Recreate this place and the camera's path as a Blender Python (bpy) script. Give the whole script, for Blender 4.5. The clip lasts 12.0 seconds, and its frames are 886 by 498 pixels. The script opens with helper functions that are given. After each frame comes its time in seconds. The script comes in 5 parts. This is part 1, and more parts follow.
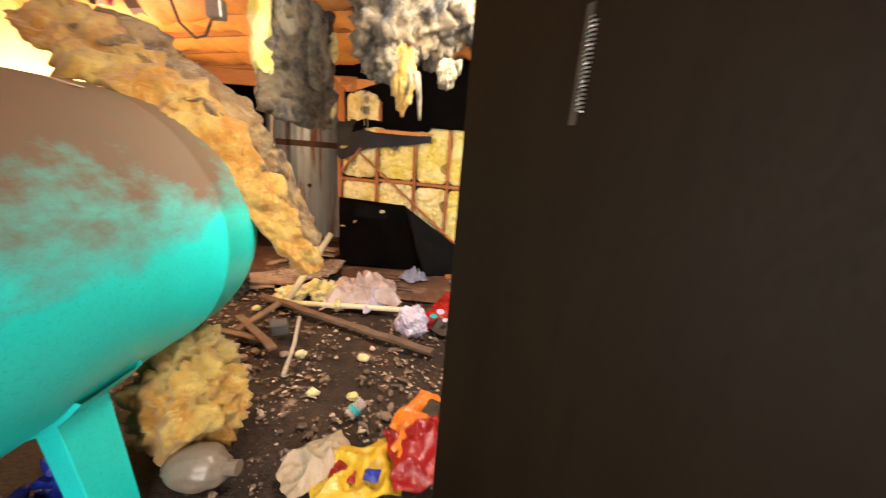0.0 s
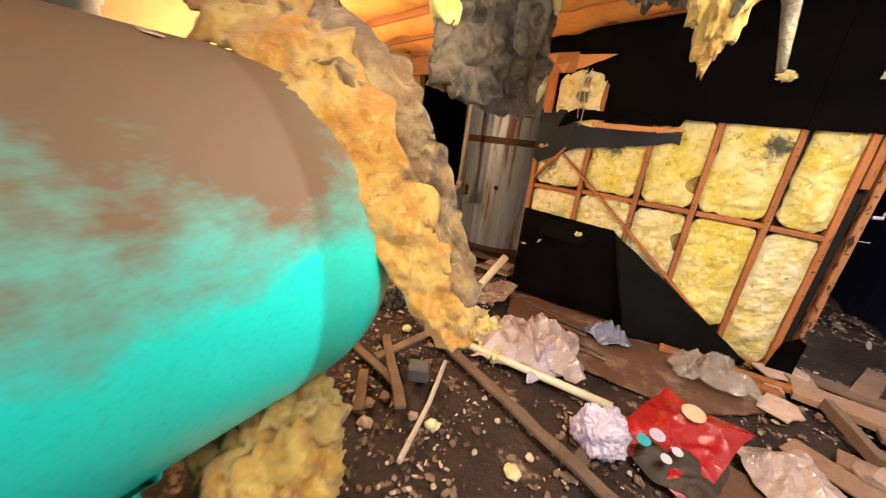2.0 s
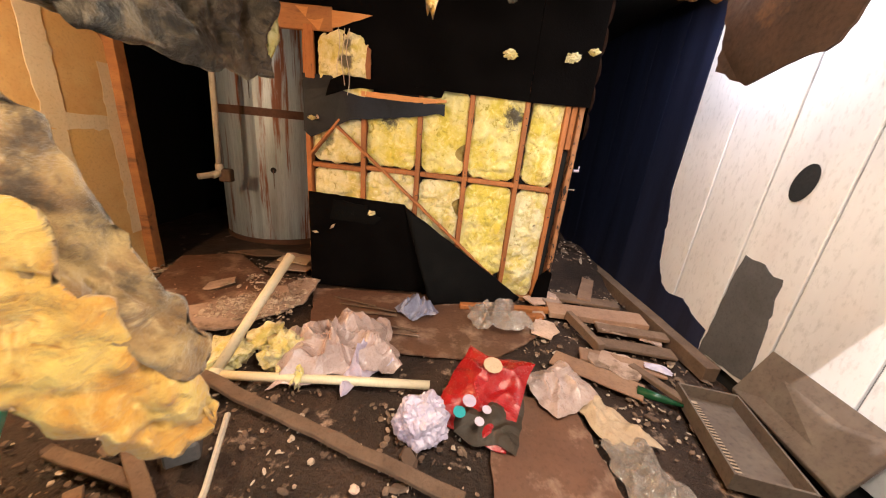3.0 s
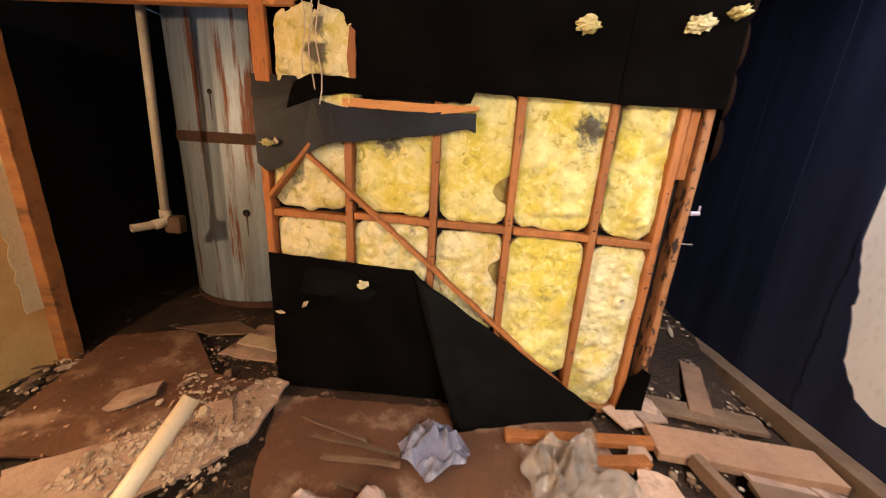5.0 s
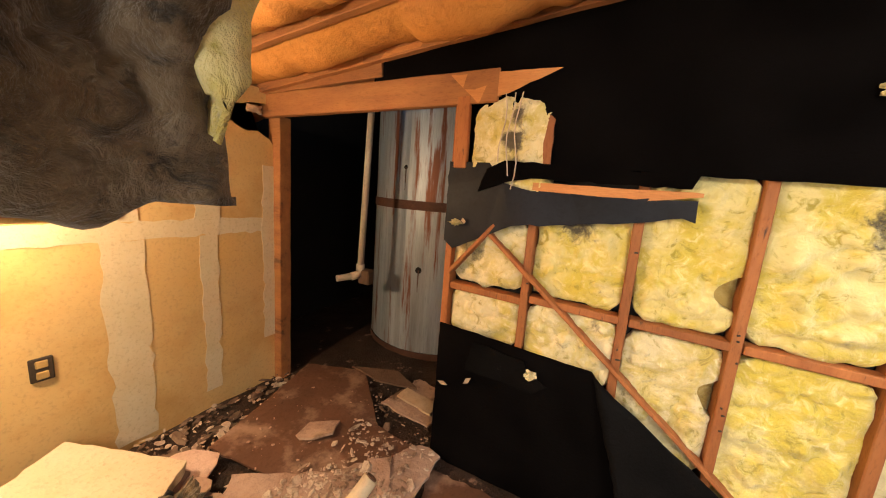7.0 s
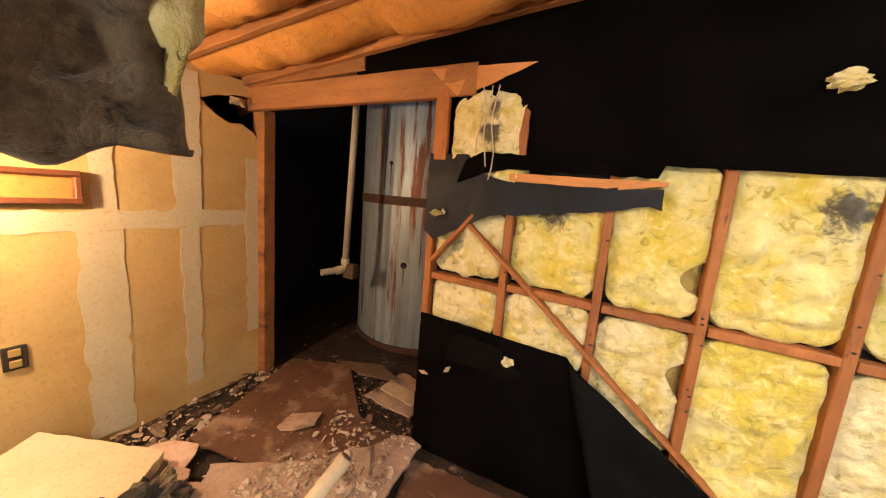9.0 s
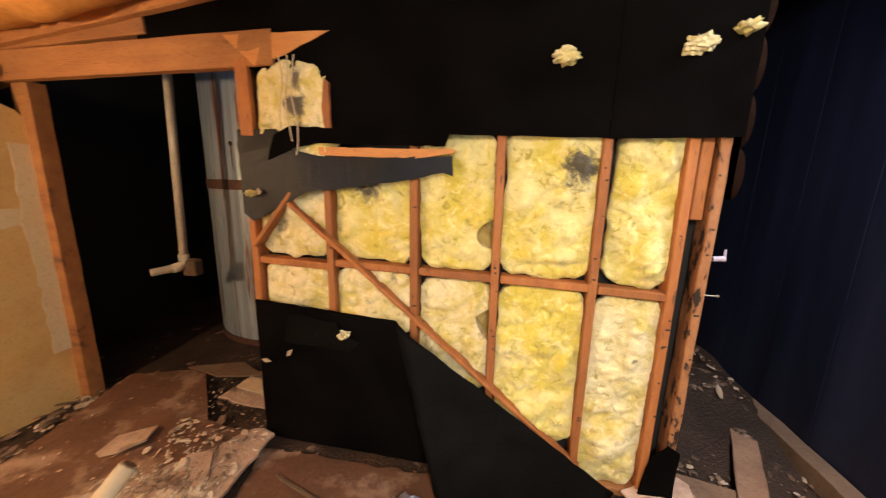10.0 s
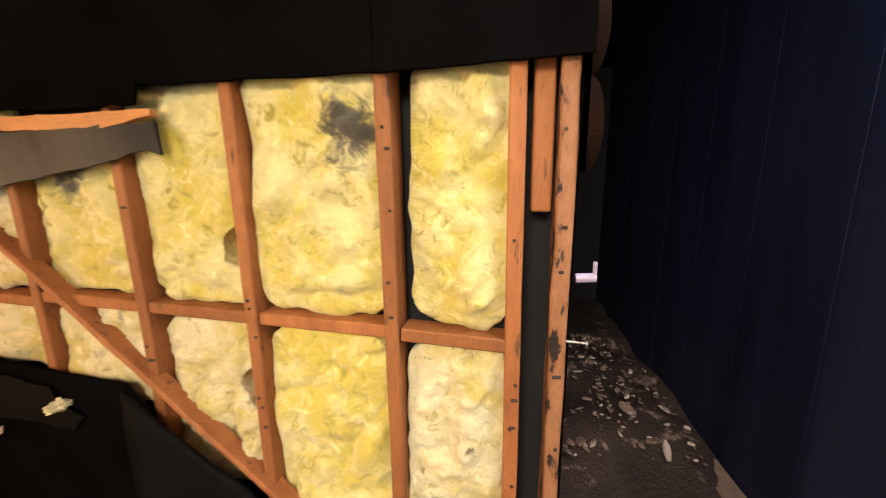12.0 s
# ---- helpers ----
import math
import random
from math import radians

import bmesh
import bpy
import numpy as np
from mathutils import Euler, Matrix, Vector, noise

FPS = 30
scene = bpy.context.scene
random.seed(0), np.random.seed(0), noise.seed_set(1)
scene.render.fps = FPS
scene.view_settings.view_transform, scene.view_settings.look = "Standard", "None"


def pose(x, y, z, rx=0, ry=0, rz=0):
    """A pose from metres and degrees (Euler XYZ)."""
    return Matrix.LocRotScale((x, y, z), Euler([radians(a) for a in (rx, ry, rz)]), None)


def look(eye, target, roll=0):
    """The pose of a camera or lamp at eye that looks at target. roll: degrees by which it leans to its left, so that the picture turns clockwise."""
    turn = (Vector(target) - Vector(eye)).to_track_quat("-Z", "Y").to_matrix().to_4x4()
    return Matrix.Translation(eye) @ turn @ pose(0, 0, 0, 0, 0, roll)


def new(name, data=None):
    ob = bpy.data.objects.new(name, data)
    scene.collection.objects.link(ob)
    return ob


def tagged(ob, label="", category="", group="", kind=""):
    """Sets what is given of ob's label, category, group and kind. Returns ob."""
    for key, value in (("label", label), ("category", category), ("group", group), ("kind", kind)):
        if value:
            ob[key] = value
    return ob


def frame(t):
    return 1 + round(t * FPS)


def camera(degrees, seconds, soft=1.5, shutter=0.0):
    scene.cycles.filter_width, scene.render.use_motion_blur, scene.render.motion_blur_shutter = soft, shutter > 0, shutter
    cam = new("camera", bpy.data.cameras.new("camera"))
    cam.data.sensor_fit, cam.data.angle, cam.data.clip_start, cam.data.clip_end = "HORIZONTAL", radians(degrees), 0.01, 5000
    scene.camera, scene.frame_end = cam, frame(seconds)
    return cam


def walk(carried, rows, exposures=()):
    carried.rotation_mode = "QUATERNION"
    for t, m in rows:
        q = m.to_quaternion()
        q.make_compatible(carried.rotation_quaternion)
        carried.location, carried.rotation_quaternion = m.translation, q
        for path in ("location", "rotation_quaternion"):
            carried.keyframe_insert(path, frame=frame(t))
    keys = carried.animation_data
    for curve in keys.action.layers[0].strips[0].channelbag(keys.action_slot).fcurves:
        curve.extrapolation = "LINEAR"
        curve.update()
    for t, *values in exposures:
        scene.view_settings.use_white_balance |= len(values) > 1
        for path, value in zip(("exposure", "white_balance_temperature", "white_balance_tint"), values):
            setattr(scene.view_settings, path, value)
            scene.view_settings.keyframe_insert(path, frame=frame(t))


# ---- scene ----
cam = camera(105.9, 12.0, soft=1.1, shutter=0.4)
METRES, EYE, TILT, LEAN, TURN = 4.33, 1.38, 0.0, 0.0, 0.0
ROWS = [
    (0.0, 0.0, 0.0, 0.0, 1.21, -15.57, -4.35),
    (0.5, -0.004, 0.0593, -0.0005, 17.02, -15.98, -4.32),
    (1.0, -0.0142, 0.1078, -0.0029, 30.27, -17.76, -5.58),
    (1.5, -0.0305, 0.1367, -0.003, 34.5, -18.63, -5.94),
    (2.0, -0.0636, 0.193, -0.0021, 32.9, -18.55, -6.1),
    (2.5, -0.0737, 0.2402, 0.0012, 18.12, -19.16, -5.03),
    (3.0, -0.052, 0.2696, -0.0016, -0.2, -19.11, -5.45),
    (5.0, -0.0609, 0.516, 0.002, 3.42, -15.85, -3.63),
    (5.5, -0.0645, 0.5417, 0.0159, 17.77, -13.21, -2.75),
    (6.0, -0.0713, 0.5473, 0.0226, 25.87, -11.55, -2.68),
    (6.5, -0.0893, 0.542, 0.0246, 27.64, -10.84, -3.98),
    (7.0, -0.1117, 0.5351, 0.0363, 27.57, -9.76, -4.4),
    (9.0, -0.0942, 0.533, 0.0238, 26.18, -9.18, -4.77),
    (9.5, -0.0459, 0.5348, 0.0233, 18.24, -10.4, -3.89),
    (10.0, 0.0063, 0.5571, 0.0206, 10.99, -11.46, -1.39),
    (10.5, 0.0453, 0.6021, 0.0193, 9.62, -11.55, -0.88),
    (11.0, 0.096, 0.6509, 0.019, 9.53, -11.43, -0.85),
    (11.5, 0.1369, 0.6793, 0.0174, 10.26, -11.09, -0.34),
    (12.0, 0.1627, 0.7212, 0.0033, 11.18, -10.2, 0.52),
]
walk(cam, [(t, pose(0, 0, EYE, TILT, LEAN, TURN) @ pose(METRES * x, METRES * y, METRES * z, 90 + pitch, roll, yaw)) for t, x, y, z, yaw, pitch, roll in ROWS])

# ---------------- light ----------------
world = bpy.data.worlds.new("sky")
scene.world = world
world.use_nodes = True
wn = world.node_tree
sky = wn.nodes.new("ShaderNodeTexSky")
sky.sky_type, sky.sun_disc = "NISHITA", False
SUN_WAY = Vector((0.62, 0.28, -0.73)).normalized()
sky.sun_elevation = math.asin(-SUN_WAY.z)
sky.sun_rotation = math.atan2(-SUN_WAY.x, -SUN_WAY.y)
wn.links.new(sky.outputs[0], wn.nodes["Background"].inputs[0])
wn.nodes["Background"].inputs[1].default_value = 0.08


def lamp(name, kind, eye, target, power, colour, **size):
    data = bpy.data.lights.new(name, kind)
    data.energy, data.color = power, colour
    for key, value in size.items():
        if key == "size":
            data.size = value
        elif key == "size_y":
            data.shape, data.size_y = "RECTANGLE", value
        elif key == "angle":
            data.angle = value
    ob = new(name, data)
    ob.matrix_world = look(eye, target)
    return ob


lamp("sun", "SUN", (-4, -2, 6), Vector((-4, -2, 6)) + SUN_WAY, 3.6, (1.0, 0.95, 0.9), angle=radians(0.5))
# added overhead fill for the stud wall, standing in for a carried light
lamp("added_overhead_fill", "AREA", (0.38, 1.35, 2.37), (-0.25, 4.0, 0.8), 112, (1.0, 0.88, 0.70), size=0.8, size_y=0.7)
# added fill behind the camera, in an unseen doorway gap, to brighten the tank
lamp("added_rear_fill", "AREA", (-0.45, -1.15, 1.25), (-0.9, 2.0, 1.0), 84, (1.0, 0.93, 0.86), size=0.8, size_y=1.9)
lamp("side_opening_light", "AREA", (1.50, 3.35, 2.47), (1.73, 3.62, 1.5), 40, (0.86, 0.90, 1.0), size=0.28, size_y=0.5)
bulb_light = lamp("bulb_light", "POINT", (-2.36, 2.30, 1.52), (-2, 2.6, 1.4), 112, (1.0, 0.70, 0.40))
bulb_light.data.shadow_soft_size = 0.035


# ---------------- materials ----------------
def material(name, base, rough=0.8, metal=0.0, mottle=None, amount=0.5, scale=6.0, fine=60.0, bump=0.3, stretch=(1, 1, 1), stain=None,
             stain_scale=1.6, stain_edge=(0.5, 0.68), spec=0.4, per_piece=0.0, alpha=1.0, glow_through=0.0):
    """Base colour broken up by a coarse mottle and a fine grain, an optional stain with an edge of its own, and relief."""
    m = bpy.data.materials.new(name)
    m.use_nodes = True
    nt = m.node_tree
    n, link = nt.nodes, nt.links.new
    bsdf = n["Principled BSDF"]
    co = n.new("ShaderNodeTexCoord")
    mp = n.new("ShaderNodeMapping")
    mp.inputs["Scale"].default_value = stretch
    geo = n.new("ShaderNodeNewGeometry")
    link(geo.outputs["Position"], mp.inputs["Vector"])

    def noise_at(s, detail=4.0, rough_=0.6):
        t = n.new("ShaderNodeTexNoise")
        t.inputs["Scale"].default_value, t.inputs["Detail"].default_value, t.inputs["Roughness"].default_value = s, detail, rough_
        link(mp.outputs[0], t.inputs["Vector"])
        return t.outputs["Fac"]

    def ramp(src, lo, hi):
        r = n.new("ShaderNodeMapRange")
        r.inputs["From Min"].default_value, r.inputs["From Max"].default_value = lo, hi
        link(src, r.inputs["Value"])
        return r.outputs[0]

    def blend(fac, a, b):
        x = n.new("ShaderNodeMix")
        x.data_type = "RGBA"
        if isinstance(fac, float):
            x.inputs[0].default_value = fac
        else:
            link(fac, x.inputs[0])
        for sock, v in ((x.inputs[6], a), (x.inputs[7], b)):
            if isinstance(v, tuple):
                sock.default_value = (*v, 1)
            else:
                link(v, sock)
        return x.outputs[2]

    mottle = mottle or tuple(c * 0.6 for c in base)
    coarse, grain = noise_at(scale), noise_at(fine, 3.0, 0.7)
    colour = blend(ramp(coarse, 0.5 - 0.3 * amount - 0.02, 0.5 + 0.3), base, mottle)
    darker = blend(0.35, colour, tuple(c * 0.35 for c in mottle))
    colour = blend(ramp(grain, 0.52, 0.75), colour, darker)
    if stain:
        colour = blend(ramp(noise_at(stain_scale, 6.0, 0.65), *stain_edge), colour, stain)
    if per_piece:
        info = n.new("ShaderNodeObjectInfo")
        hsv = n.new("ShaderNodeHueSaturation")
        link(colour, hsv.inputs["Color"])
        link(ramp(info.outputs["Random"], -0.5 / per_piece + 0.5 - 0.5 / per_piece + 0.5, 0.5 + 0.5 / per_piece), hsv.inputs["Value"])
        r = n.new("ShaderNodeMapRange")
        r.inputs["To Min"].default_value, r.inputs["To Max"].default_value = 1 - per_piece, 1 + per_piece
        link(info.outputs["Random"], r.inputs["Value"])
        link(r.outputs[0], hsv.inputs["Value"])
        colour = hsv.outputs["Color"]
    link(colour, bsdf.inputs["Base Color"])
    bsdf.inputs["Roughness"].default_value, bsdf.inputs["Metallic"].default_value = rough, metal
    bsdf.inputs["Specular IOR Level"].default_value = spec
    bsdf.inputs["Alpha"].default_value = alpha
    rr = n.new("ShaderNodeMapRange")
    rr.inputs["To Min"].default_value, rr.inputs["To Max"].default_value = max(0.05, rough - 0.15), min(1.0, rough + 0.15)
    link(grain, rr.inputs["Value"])
    link(rr.outputs[0], bsdf.inputs["Roughness"])
    if bump:
        add = n.new("ShaderNodeMath")
        add.operation = "ADD"
        link(coarse, add.inputs[0])
        link(grain, add.inputs[1])
        b = n.new("ShaderNodeBump")
        b.inputs["Strength"].default_value, b.inputs["Distance"].default_value = bump, 0.02 if bump > 0.75 else 0.012
        link(add.outputs[0], b.inputs["Height"])
        link(b.outputs[0], bsdf.inputs["Normal"])
    return m


def tank_paint():
    """Turquoise paint, worn back to rust-brown dust over the upper half, with a ragged edge."""
    m = material("tank_paint", (0.012, 0.68, 0.63), 0.42, mottle=(0.02, 0.60, 0.56), scale=4, fine=90, bump=0.06, spec=0.45)
    nt = m.node_tree
    n, link = nt.nodes, nt.links.new
    bsdf = n["Principled BSDF"]
    base = bsdf.inputs["Base Color"].links[0].from_socket
    geo = n.new("ShaderNodeNewGeometry")
    sep = n.new("ShaderNodeSeparateXYZ")
    link(geo.outputs["Position"], sep.inputs[0])
    mp = n.new("ShaderNodeMapping")
    mp.inputs["Scale"].default_value = (1.2, 0.9, 1.5)
    link(geo.outputs["Position"], mp.inputs["Vector"])
    t = n.new("ShaderNodeTexNoise")
    t.inputs["Scale"].default_value, t.inputs["Detail"].default_value, t.inputs["Roughness"].default_value = 3.2, 9.0, 0.66
    link(mp.outputs[0], t.inputs["Vector"])
    w = n.new("ShaderNodeMath")
    w.operation = "MULTIPLY_ADD"
    link(t.outputs["Fac"], w.inputs[0])
    w.inputs[1].default_value = 0.75
    link(sep.outputs["Z"], w.inputs[2])
    r = n.new("ShaderNodeMapRange")
    r.inputs["From Min"].default_value, r.inputs["From Max"].default_value = 1.37, 1.63
    link(w.outputs[0], r.inputs["Value"])
    t2 = n.new("ShaderNodeTexNoise")
    t2.inputs["Scale"].default_value, t2.inputs["Detail"].default_value = 9.0, 6.0
    link(geo.outputs["Position"], t2.inputs["Vector"])
    dust = n.new("ShaderNodeMix")
    dust.data_type = "RGBA"
    link(t2.outputs["Fac"], dust.inputs[0])
    dust.inputs[6].default_value, dust.inputs[7].default_value = (0.21, 0.085, 0.042, 1), (0.15, 0.098, 0.060, 1)
    mix = n.new("ShaderNodeMix")
    mix.data_type = "RGBA"
    r2 = n.new("ShaderNodeMath")
    r2.operation = "MULTIPLY"
    link(r.outputs[0], r2.inputs[0])
    r2.inputs[1].default_value = 0.95
    link(r2.outputs[0], mix.inputs[0])
    link(base, mix.inputs[6])
    link(dust.outputs[2], mix.inputs[7])
    link(mix.outputs[2], bsdf.inputs["Base Color"])
    rough = n.new("ShaderNodeMapRange")
    rough.inputs["To Min"].default_value, rough.inputs["To Max"].default_value = 0.36, 0.8
    link(r.outputs[0], rough.inputs["Value"])
    link(rough.outputs[0], bsdf.inputs["Roughness"])
    return m


TANK = tank_paint()
TEAL = material("teal_paint", (0.012, 0.66, 0.61), 0.4, mottle=(0.02, 0.58, 0.54), scale=5, fine=90, bump=0.08, stain=(0.17, 0.10, 0.06), stain_scale=5, stain_edge=(0.66, 0.74))
RUST = material("rust_brown", (0.20, 0.11, 0.07), 0.8, mottle=(0.12, 0.09, 0.07), scale=8)
STUD = material("stud_pine", (0.37, 0.135, 0.040), 0.7, mottle=(0.22, 0.068, 0.02), scale=5, fine=45, stretch=(3, 3, 0.6), bump=0.2, stain=(0.07, 0.035, 0.02), stain_scale=13, stain_edge=(0.60, 0.70), per_piece=0.18)
RAFT = material("rafter_wood", (0.36, 0.15, 0.05), 0.7, mottle=(0.20, 0.075, 0.03), scale=4, fine=45, stretch=(0.6, 3, 3), bump=0.25, stain=(0.06, 0.03, 0.018), stain_scale=4, stain_edge=(0.6, 0.75), per_piece=0.2)
SPLINT = material("fresh_split_wood", (0.55, 0.24, 0.08), 0.75, mottle=(0.42, 0.16, 0.05), scale=8, stretch=(0.5, 4, 4))


def wool(name, deep, pale, soot, soot_edge=(0.62, 0.74), seed=0.0, fibre=1.0, spots=()):
    """Matted glass fibre: tangled fine strands, deeper and paler clumps, sooty patches."""
    m = bpy.data.materials.new(name)
    m.use_nodes = True
    n, link = m.node_tree.nodes, m.node_tree.links.new
    bsdf = n["Principled BSDF"]
    geo = n.new("ShaderNodeNewGeometry")
    shift = n.new("ShaderNodeMapping")
    shift.inputs["Location"].default_value = (seed, seed * 2, seed * 3)
    link(geo.outputs["Position"], shift.inputs["Vector"])

    def cloud(scale, detail, rough, distort=0.0):
        x = n.new("ShaderNodeTexNoise")
        for key, v in (("Scale", scale), ("Detail", detail), ("Roughness", rough), ("Distortion", distort)):
            x.inputs[key].default_value = v
        link(shift.outputs[0], x.inputs["Vector"])
        return x.outputs["Fac"]

    def span(src, a, b):
        r = n.new("ShaderNodeMapRange")
        r.interpolation_type = "SMOOTHSTEP"
        r.inputs["From Min"].default_value, r.inputs["From Max"].default_value = a, b
        link(src, r.inputs["Value"])
        return r.outputs[0]

    def mix(fac, a, c):
        x = n.new("ShaderNodeMix")
        x.data_type = "RGBA"
        link(fac, x.inputs[0])
        for sock, v in ((x.inputs[6], a), (x.inputs[7], c)):
            if isinstance(v, tuple):
                sock.default_value = (*v, 1)
            else:
                link(v, sock)
        return x.outputs[2]

    clumps, strands, fine = cloud(6, 6, 0.62, 0.5), cloud(17, 6, 0.68, 0.9), cloud(95, 3, 0.7, 0.6)
    colour = mix(span(clumps, 0.38, 0.62), deep, pale)
    colour = mix(span(strands, 0.50, 0.72), colour, tuple(min(1, c * 1.12 + 0.04) for c in pale))
    colour = mix(span(strands, 0.46, 0.30), colour, tuple(c * 0.62 for c in deep))
    colour = mix(span(cloud(3.6, 7, 0.7, 0.4), *soot_edge), colour, soot)
    rag = cloud(14, 6, 0.7, 0.5)
    for x, y, z, r in spots:
        # a sooty blotch with a ragged rim
        away = n.new("ShaderNodeVectorMath")
        away.operation = "DISTANCE"
        link(geo.outputs["Position"], away.inputs[0])
        away.inputs[1].default_value = (x, y, z)
        near = n.new("ShaderNodeMath")
        near.operation = "MULTIPLY_ADD"
        link(rag, near.inputs[0])
        near.inputs[1].default_value = r * 2.4
        link(away.outputs["Value"], near.inputs[2])
        colour = mix(span(near.outputs[0], r * 2.25, r * 1.65), colour, soot)
    link(colour, bsdf.inputs["Base Color"])
    bsdf.inputs["Roughness"].default_value, bsdf.inputs["Specular IOR Level"].default_value = 1.0, 0.05
    bsdf.inputs["Sheen Weight"].default_value, bsdf.inputs["Sheen Roughness"].default_value = 0.25, 0.6
    add = n.new("ShaderNodeMath")
    add.operation = "MULTIPLY_ADD"
    link(fine, add.inputs[0])
    add.inputs[1].default_value = 0.35
    link(strands, add.inputs[2])
    bump = n.new("ShaderNodeBump")
    bump.inputs["Strength"].default_value, bump.inputs["Distance"].default_value = 0.75 * fibre, 0.022
    link(add.outputs[0], bump.inputs["Height"])
    link(bump.outputs[0], bsdf.inputs["Normal"])
    return m


GLASSWOOL = wool("yellow_glass_wool", (0.62, 0.49, 0.075), (0.72, 0.62, 0.27), (0.085, 0.070, 0.045), (0.60, 0.72), 2.0, 1.0, ((0.32, 3.87, 1.54, 0.11), (-0.63, 3.87, 1.43, 0.11), (0.27, 3.87, 1.10, 0.05), (0.03, 3.87, 1.30, 0.05)))
PALEWOOL = wool("pale_glass_wool", (0.58, 0.46, 0.12), (0.72, 0.63, 0.38), (0.12, 0.095, 0.06), (0.60, 0.72), 4.0, 1.0, ((-1.12, 3.87, 1.24, 0.08), (-0.955, 3.87, 1.90, 0.055), (-0.955, 3.87, 1.79, 0.06), (-0.94, 3.87, 1.68, 0.055), (-0.50, 3.87, 0.76, 0.05), (0.62, 3.87, 0.72, 0.04)))
ORANGEWOOL = wool("scorched_glass_wool", (0.38, 0.17, 0.022), (0.46, 0.31, 0.075), (0.12, 0.06, 0.02), (0.60, 0.74), 9.0)
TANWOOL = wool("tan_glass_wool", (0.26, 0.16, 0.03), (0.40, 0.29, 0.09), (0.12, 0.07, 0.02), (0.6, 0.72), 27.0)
DARKWOOL = wool("sooty_glass_wool", (0.042, 0.029, 0.015), (0.165, 0.118, 0.066), (0.010, 0.009, 0.008), (0.50, 0.62), 14.0)
GREYWOOL = wool("grey_glass_wool", (0.075, 0.060, 0.038), (0.23, 0.195, 0.125), (0.03, 0.025, 0.02), (0.52, 0.64), 31.0)
KRAFT = material("kraft_paper", (0.60, 0.27, 0.07), 0.6, mottle=(0.44, 0.17, 0.04), scale=3, fine=30, bump=0.45, stain=(0.16, 0.06, 0.02), stain_scale=2.4, stain_edge=(0.62, 0.8))
BLACK = material("black_felt_board", (0.0026, 0.0022, 0.0022), 0.8, mottle=(0.0055, 0.0047, 0.0048), scale=3, fine=70, bump=0.2, spec=0.0, stain=(0.04, 0.04, 0.045), stain_scale=9, stain_edge=(0.74, 0.82))
BLACKTORN = material("torn_black_felt", (0.016, 0.017, 0.025), 0.5, mottle=(0.0035, 0.0035, 0.005), amount=0.9, scale=4, fine=60, bump=0.12, spec=0.15)
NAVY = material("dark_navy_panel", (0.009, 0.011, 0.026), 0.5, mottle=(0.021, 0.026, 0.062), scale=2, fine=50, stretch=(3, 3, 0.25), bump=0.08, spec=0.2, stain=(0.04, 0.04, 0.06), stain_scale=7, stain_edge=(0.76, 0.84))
# near-black colour stands in for the darkness of unlit walls and holes
DARK = material("painted_darkness", (0.012, 0.011, 0.012), 0.9, scale=3, bump=0.2)
WHITEP = material("white_wall_panel", (0.70, 0.68, 0.70), 0.5, mottle=(0.58, 0.55, 0.57), scale=3, fine=40, bump=0.08, stretch=(1, 1, 0.4), stain=(0.25, 0.22, 0.20), stain_scale=4, stain_edge=(0.68, 0.85))
GREYP = material("grey_bare_patch", (0.10, 0.095, 0.10), 0.75, scale=5, bump=0.25)
DRYWALL = material("stained_drywall", (0.60, 0.37, 0.13), 0.85, mottle=(0.56, 0.40, 0.20), amount=0.9, scale=1.8, fine=60, bump=0.08, stain=(0.42, 0.22, 0.06), stain_scale=2.0, stain_edge=(0.5, 0.85))
PLASTER = material("joint_compound", (0.62, 0.53, 0.38), 0.9, mottle=(0.56, 0.44, 0.27), scale=5, fine=50, bump=0.15)
SHEET = material("brown_floor_sheet", (0.15, 0.072, 0.045), 0.55, mottle=(0.085, 0.040, 0.026), scale=3, fine=40, bump=0.2, stain=(0.32, 0.21, 0.155), stain_scale=4.2, stain_edge=(0.52, 0.68), per_piece=0.15)
SLAB = material("broken_plasterboard", (0.52, 0.37, 0.30), 0.9, mottle=(0.30, 0.18, 0.13), scale=6, fine=45, bump=0.5, stain=(0.15, 0.09, 0.06), stain_scale=5, stain_edge=(0.56, 0.7), per_piece=0.25)
DIRT = material("littered_dirt_floor", (0.016, 0.008, 0.005), 0.7, mottle=(0.062, 0.032, 0.021), amount=0.5, scale=2.6, fine=45, bump=1.0, stain=(0.30, 0.20, 0.15), stain_scale=5.5, stain_edge=(0.60, 0.68))
FLAKE = material("pale_flakes", (0.52, 0.42, 0.34), 0.9, mottle=(0.38, 0.27, 0.20), scale=14, fine=60, bump=0.4, stain=(0.16, 0.10, 0.07), stain_scale=6.0, stain_edge=(0.5, 0.62))
GLOW = bpy.data.materials.new("lit_bulb")
GLOW.use_nodes = True
GLOW.node_tree.nodes["Principled BSDF"].inputs["Emission Color"].default_value = (1.0, 0.78, 0.5, 1)
GLOW.node_tree.nodes["Principled BSDF"].inputs["Emission Strength"].default_value = 30
CHIP = material("rubble_chips", (0.24, 0.16, 0.11), 0.9, mottle=(0.12, 0.07, 0.05), scale=14, fine=60, bump=0.4, stain=(0.09, 0.055, 0.04), stain_scale=3.0, stain_edge=(0.46, 0.58))
CHARRED = material("charred_stud_pine", (0.34, 0.15, 0.065), 0.75, mottle=(0.20, 0.075, 0.03), scale=7, fine=45, stretch=(3, 3, 1.2), bump=0.3, stain=(0.018, 0.010, 0.007), stain_scale=7, stain_edge=(0.53, 0.58))
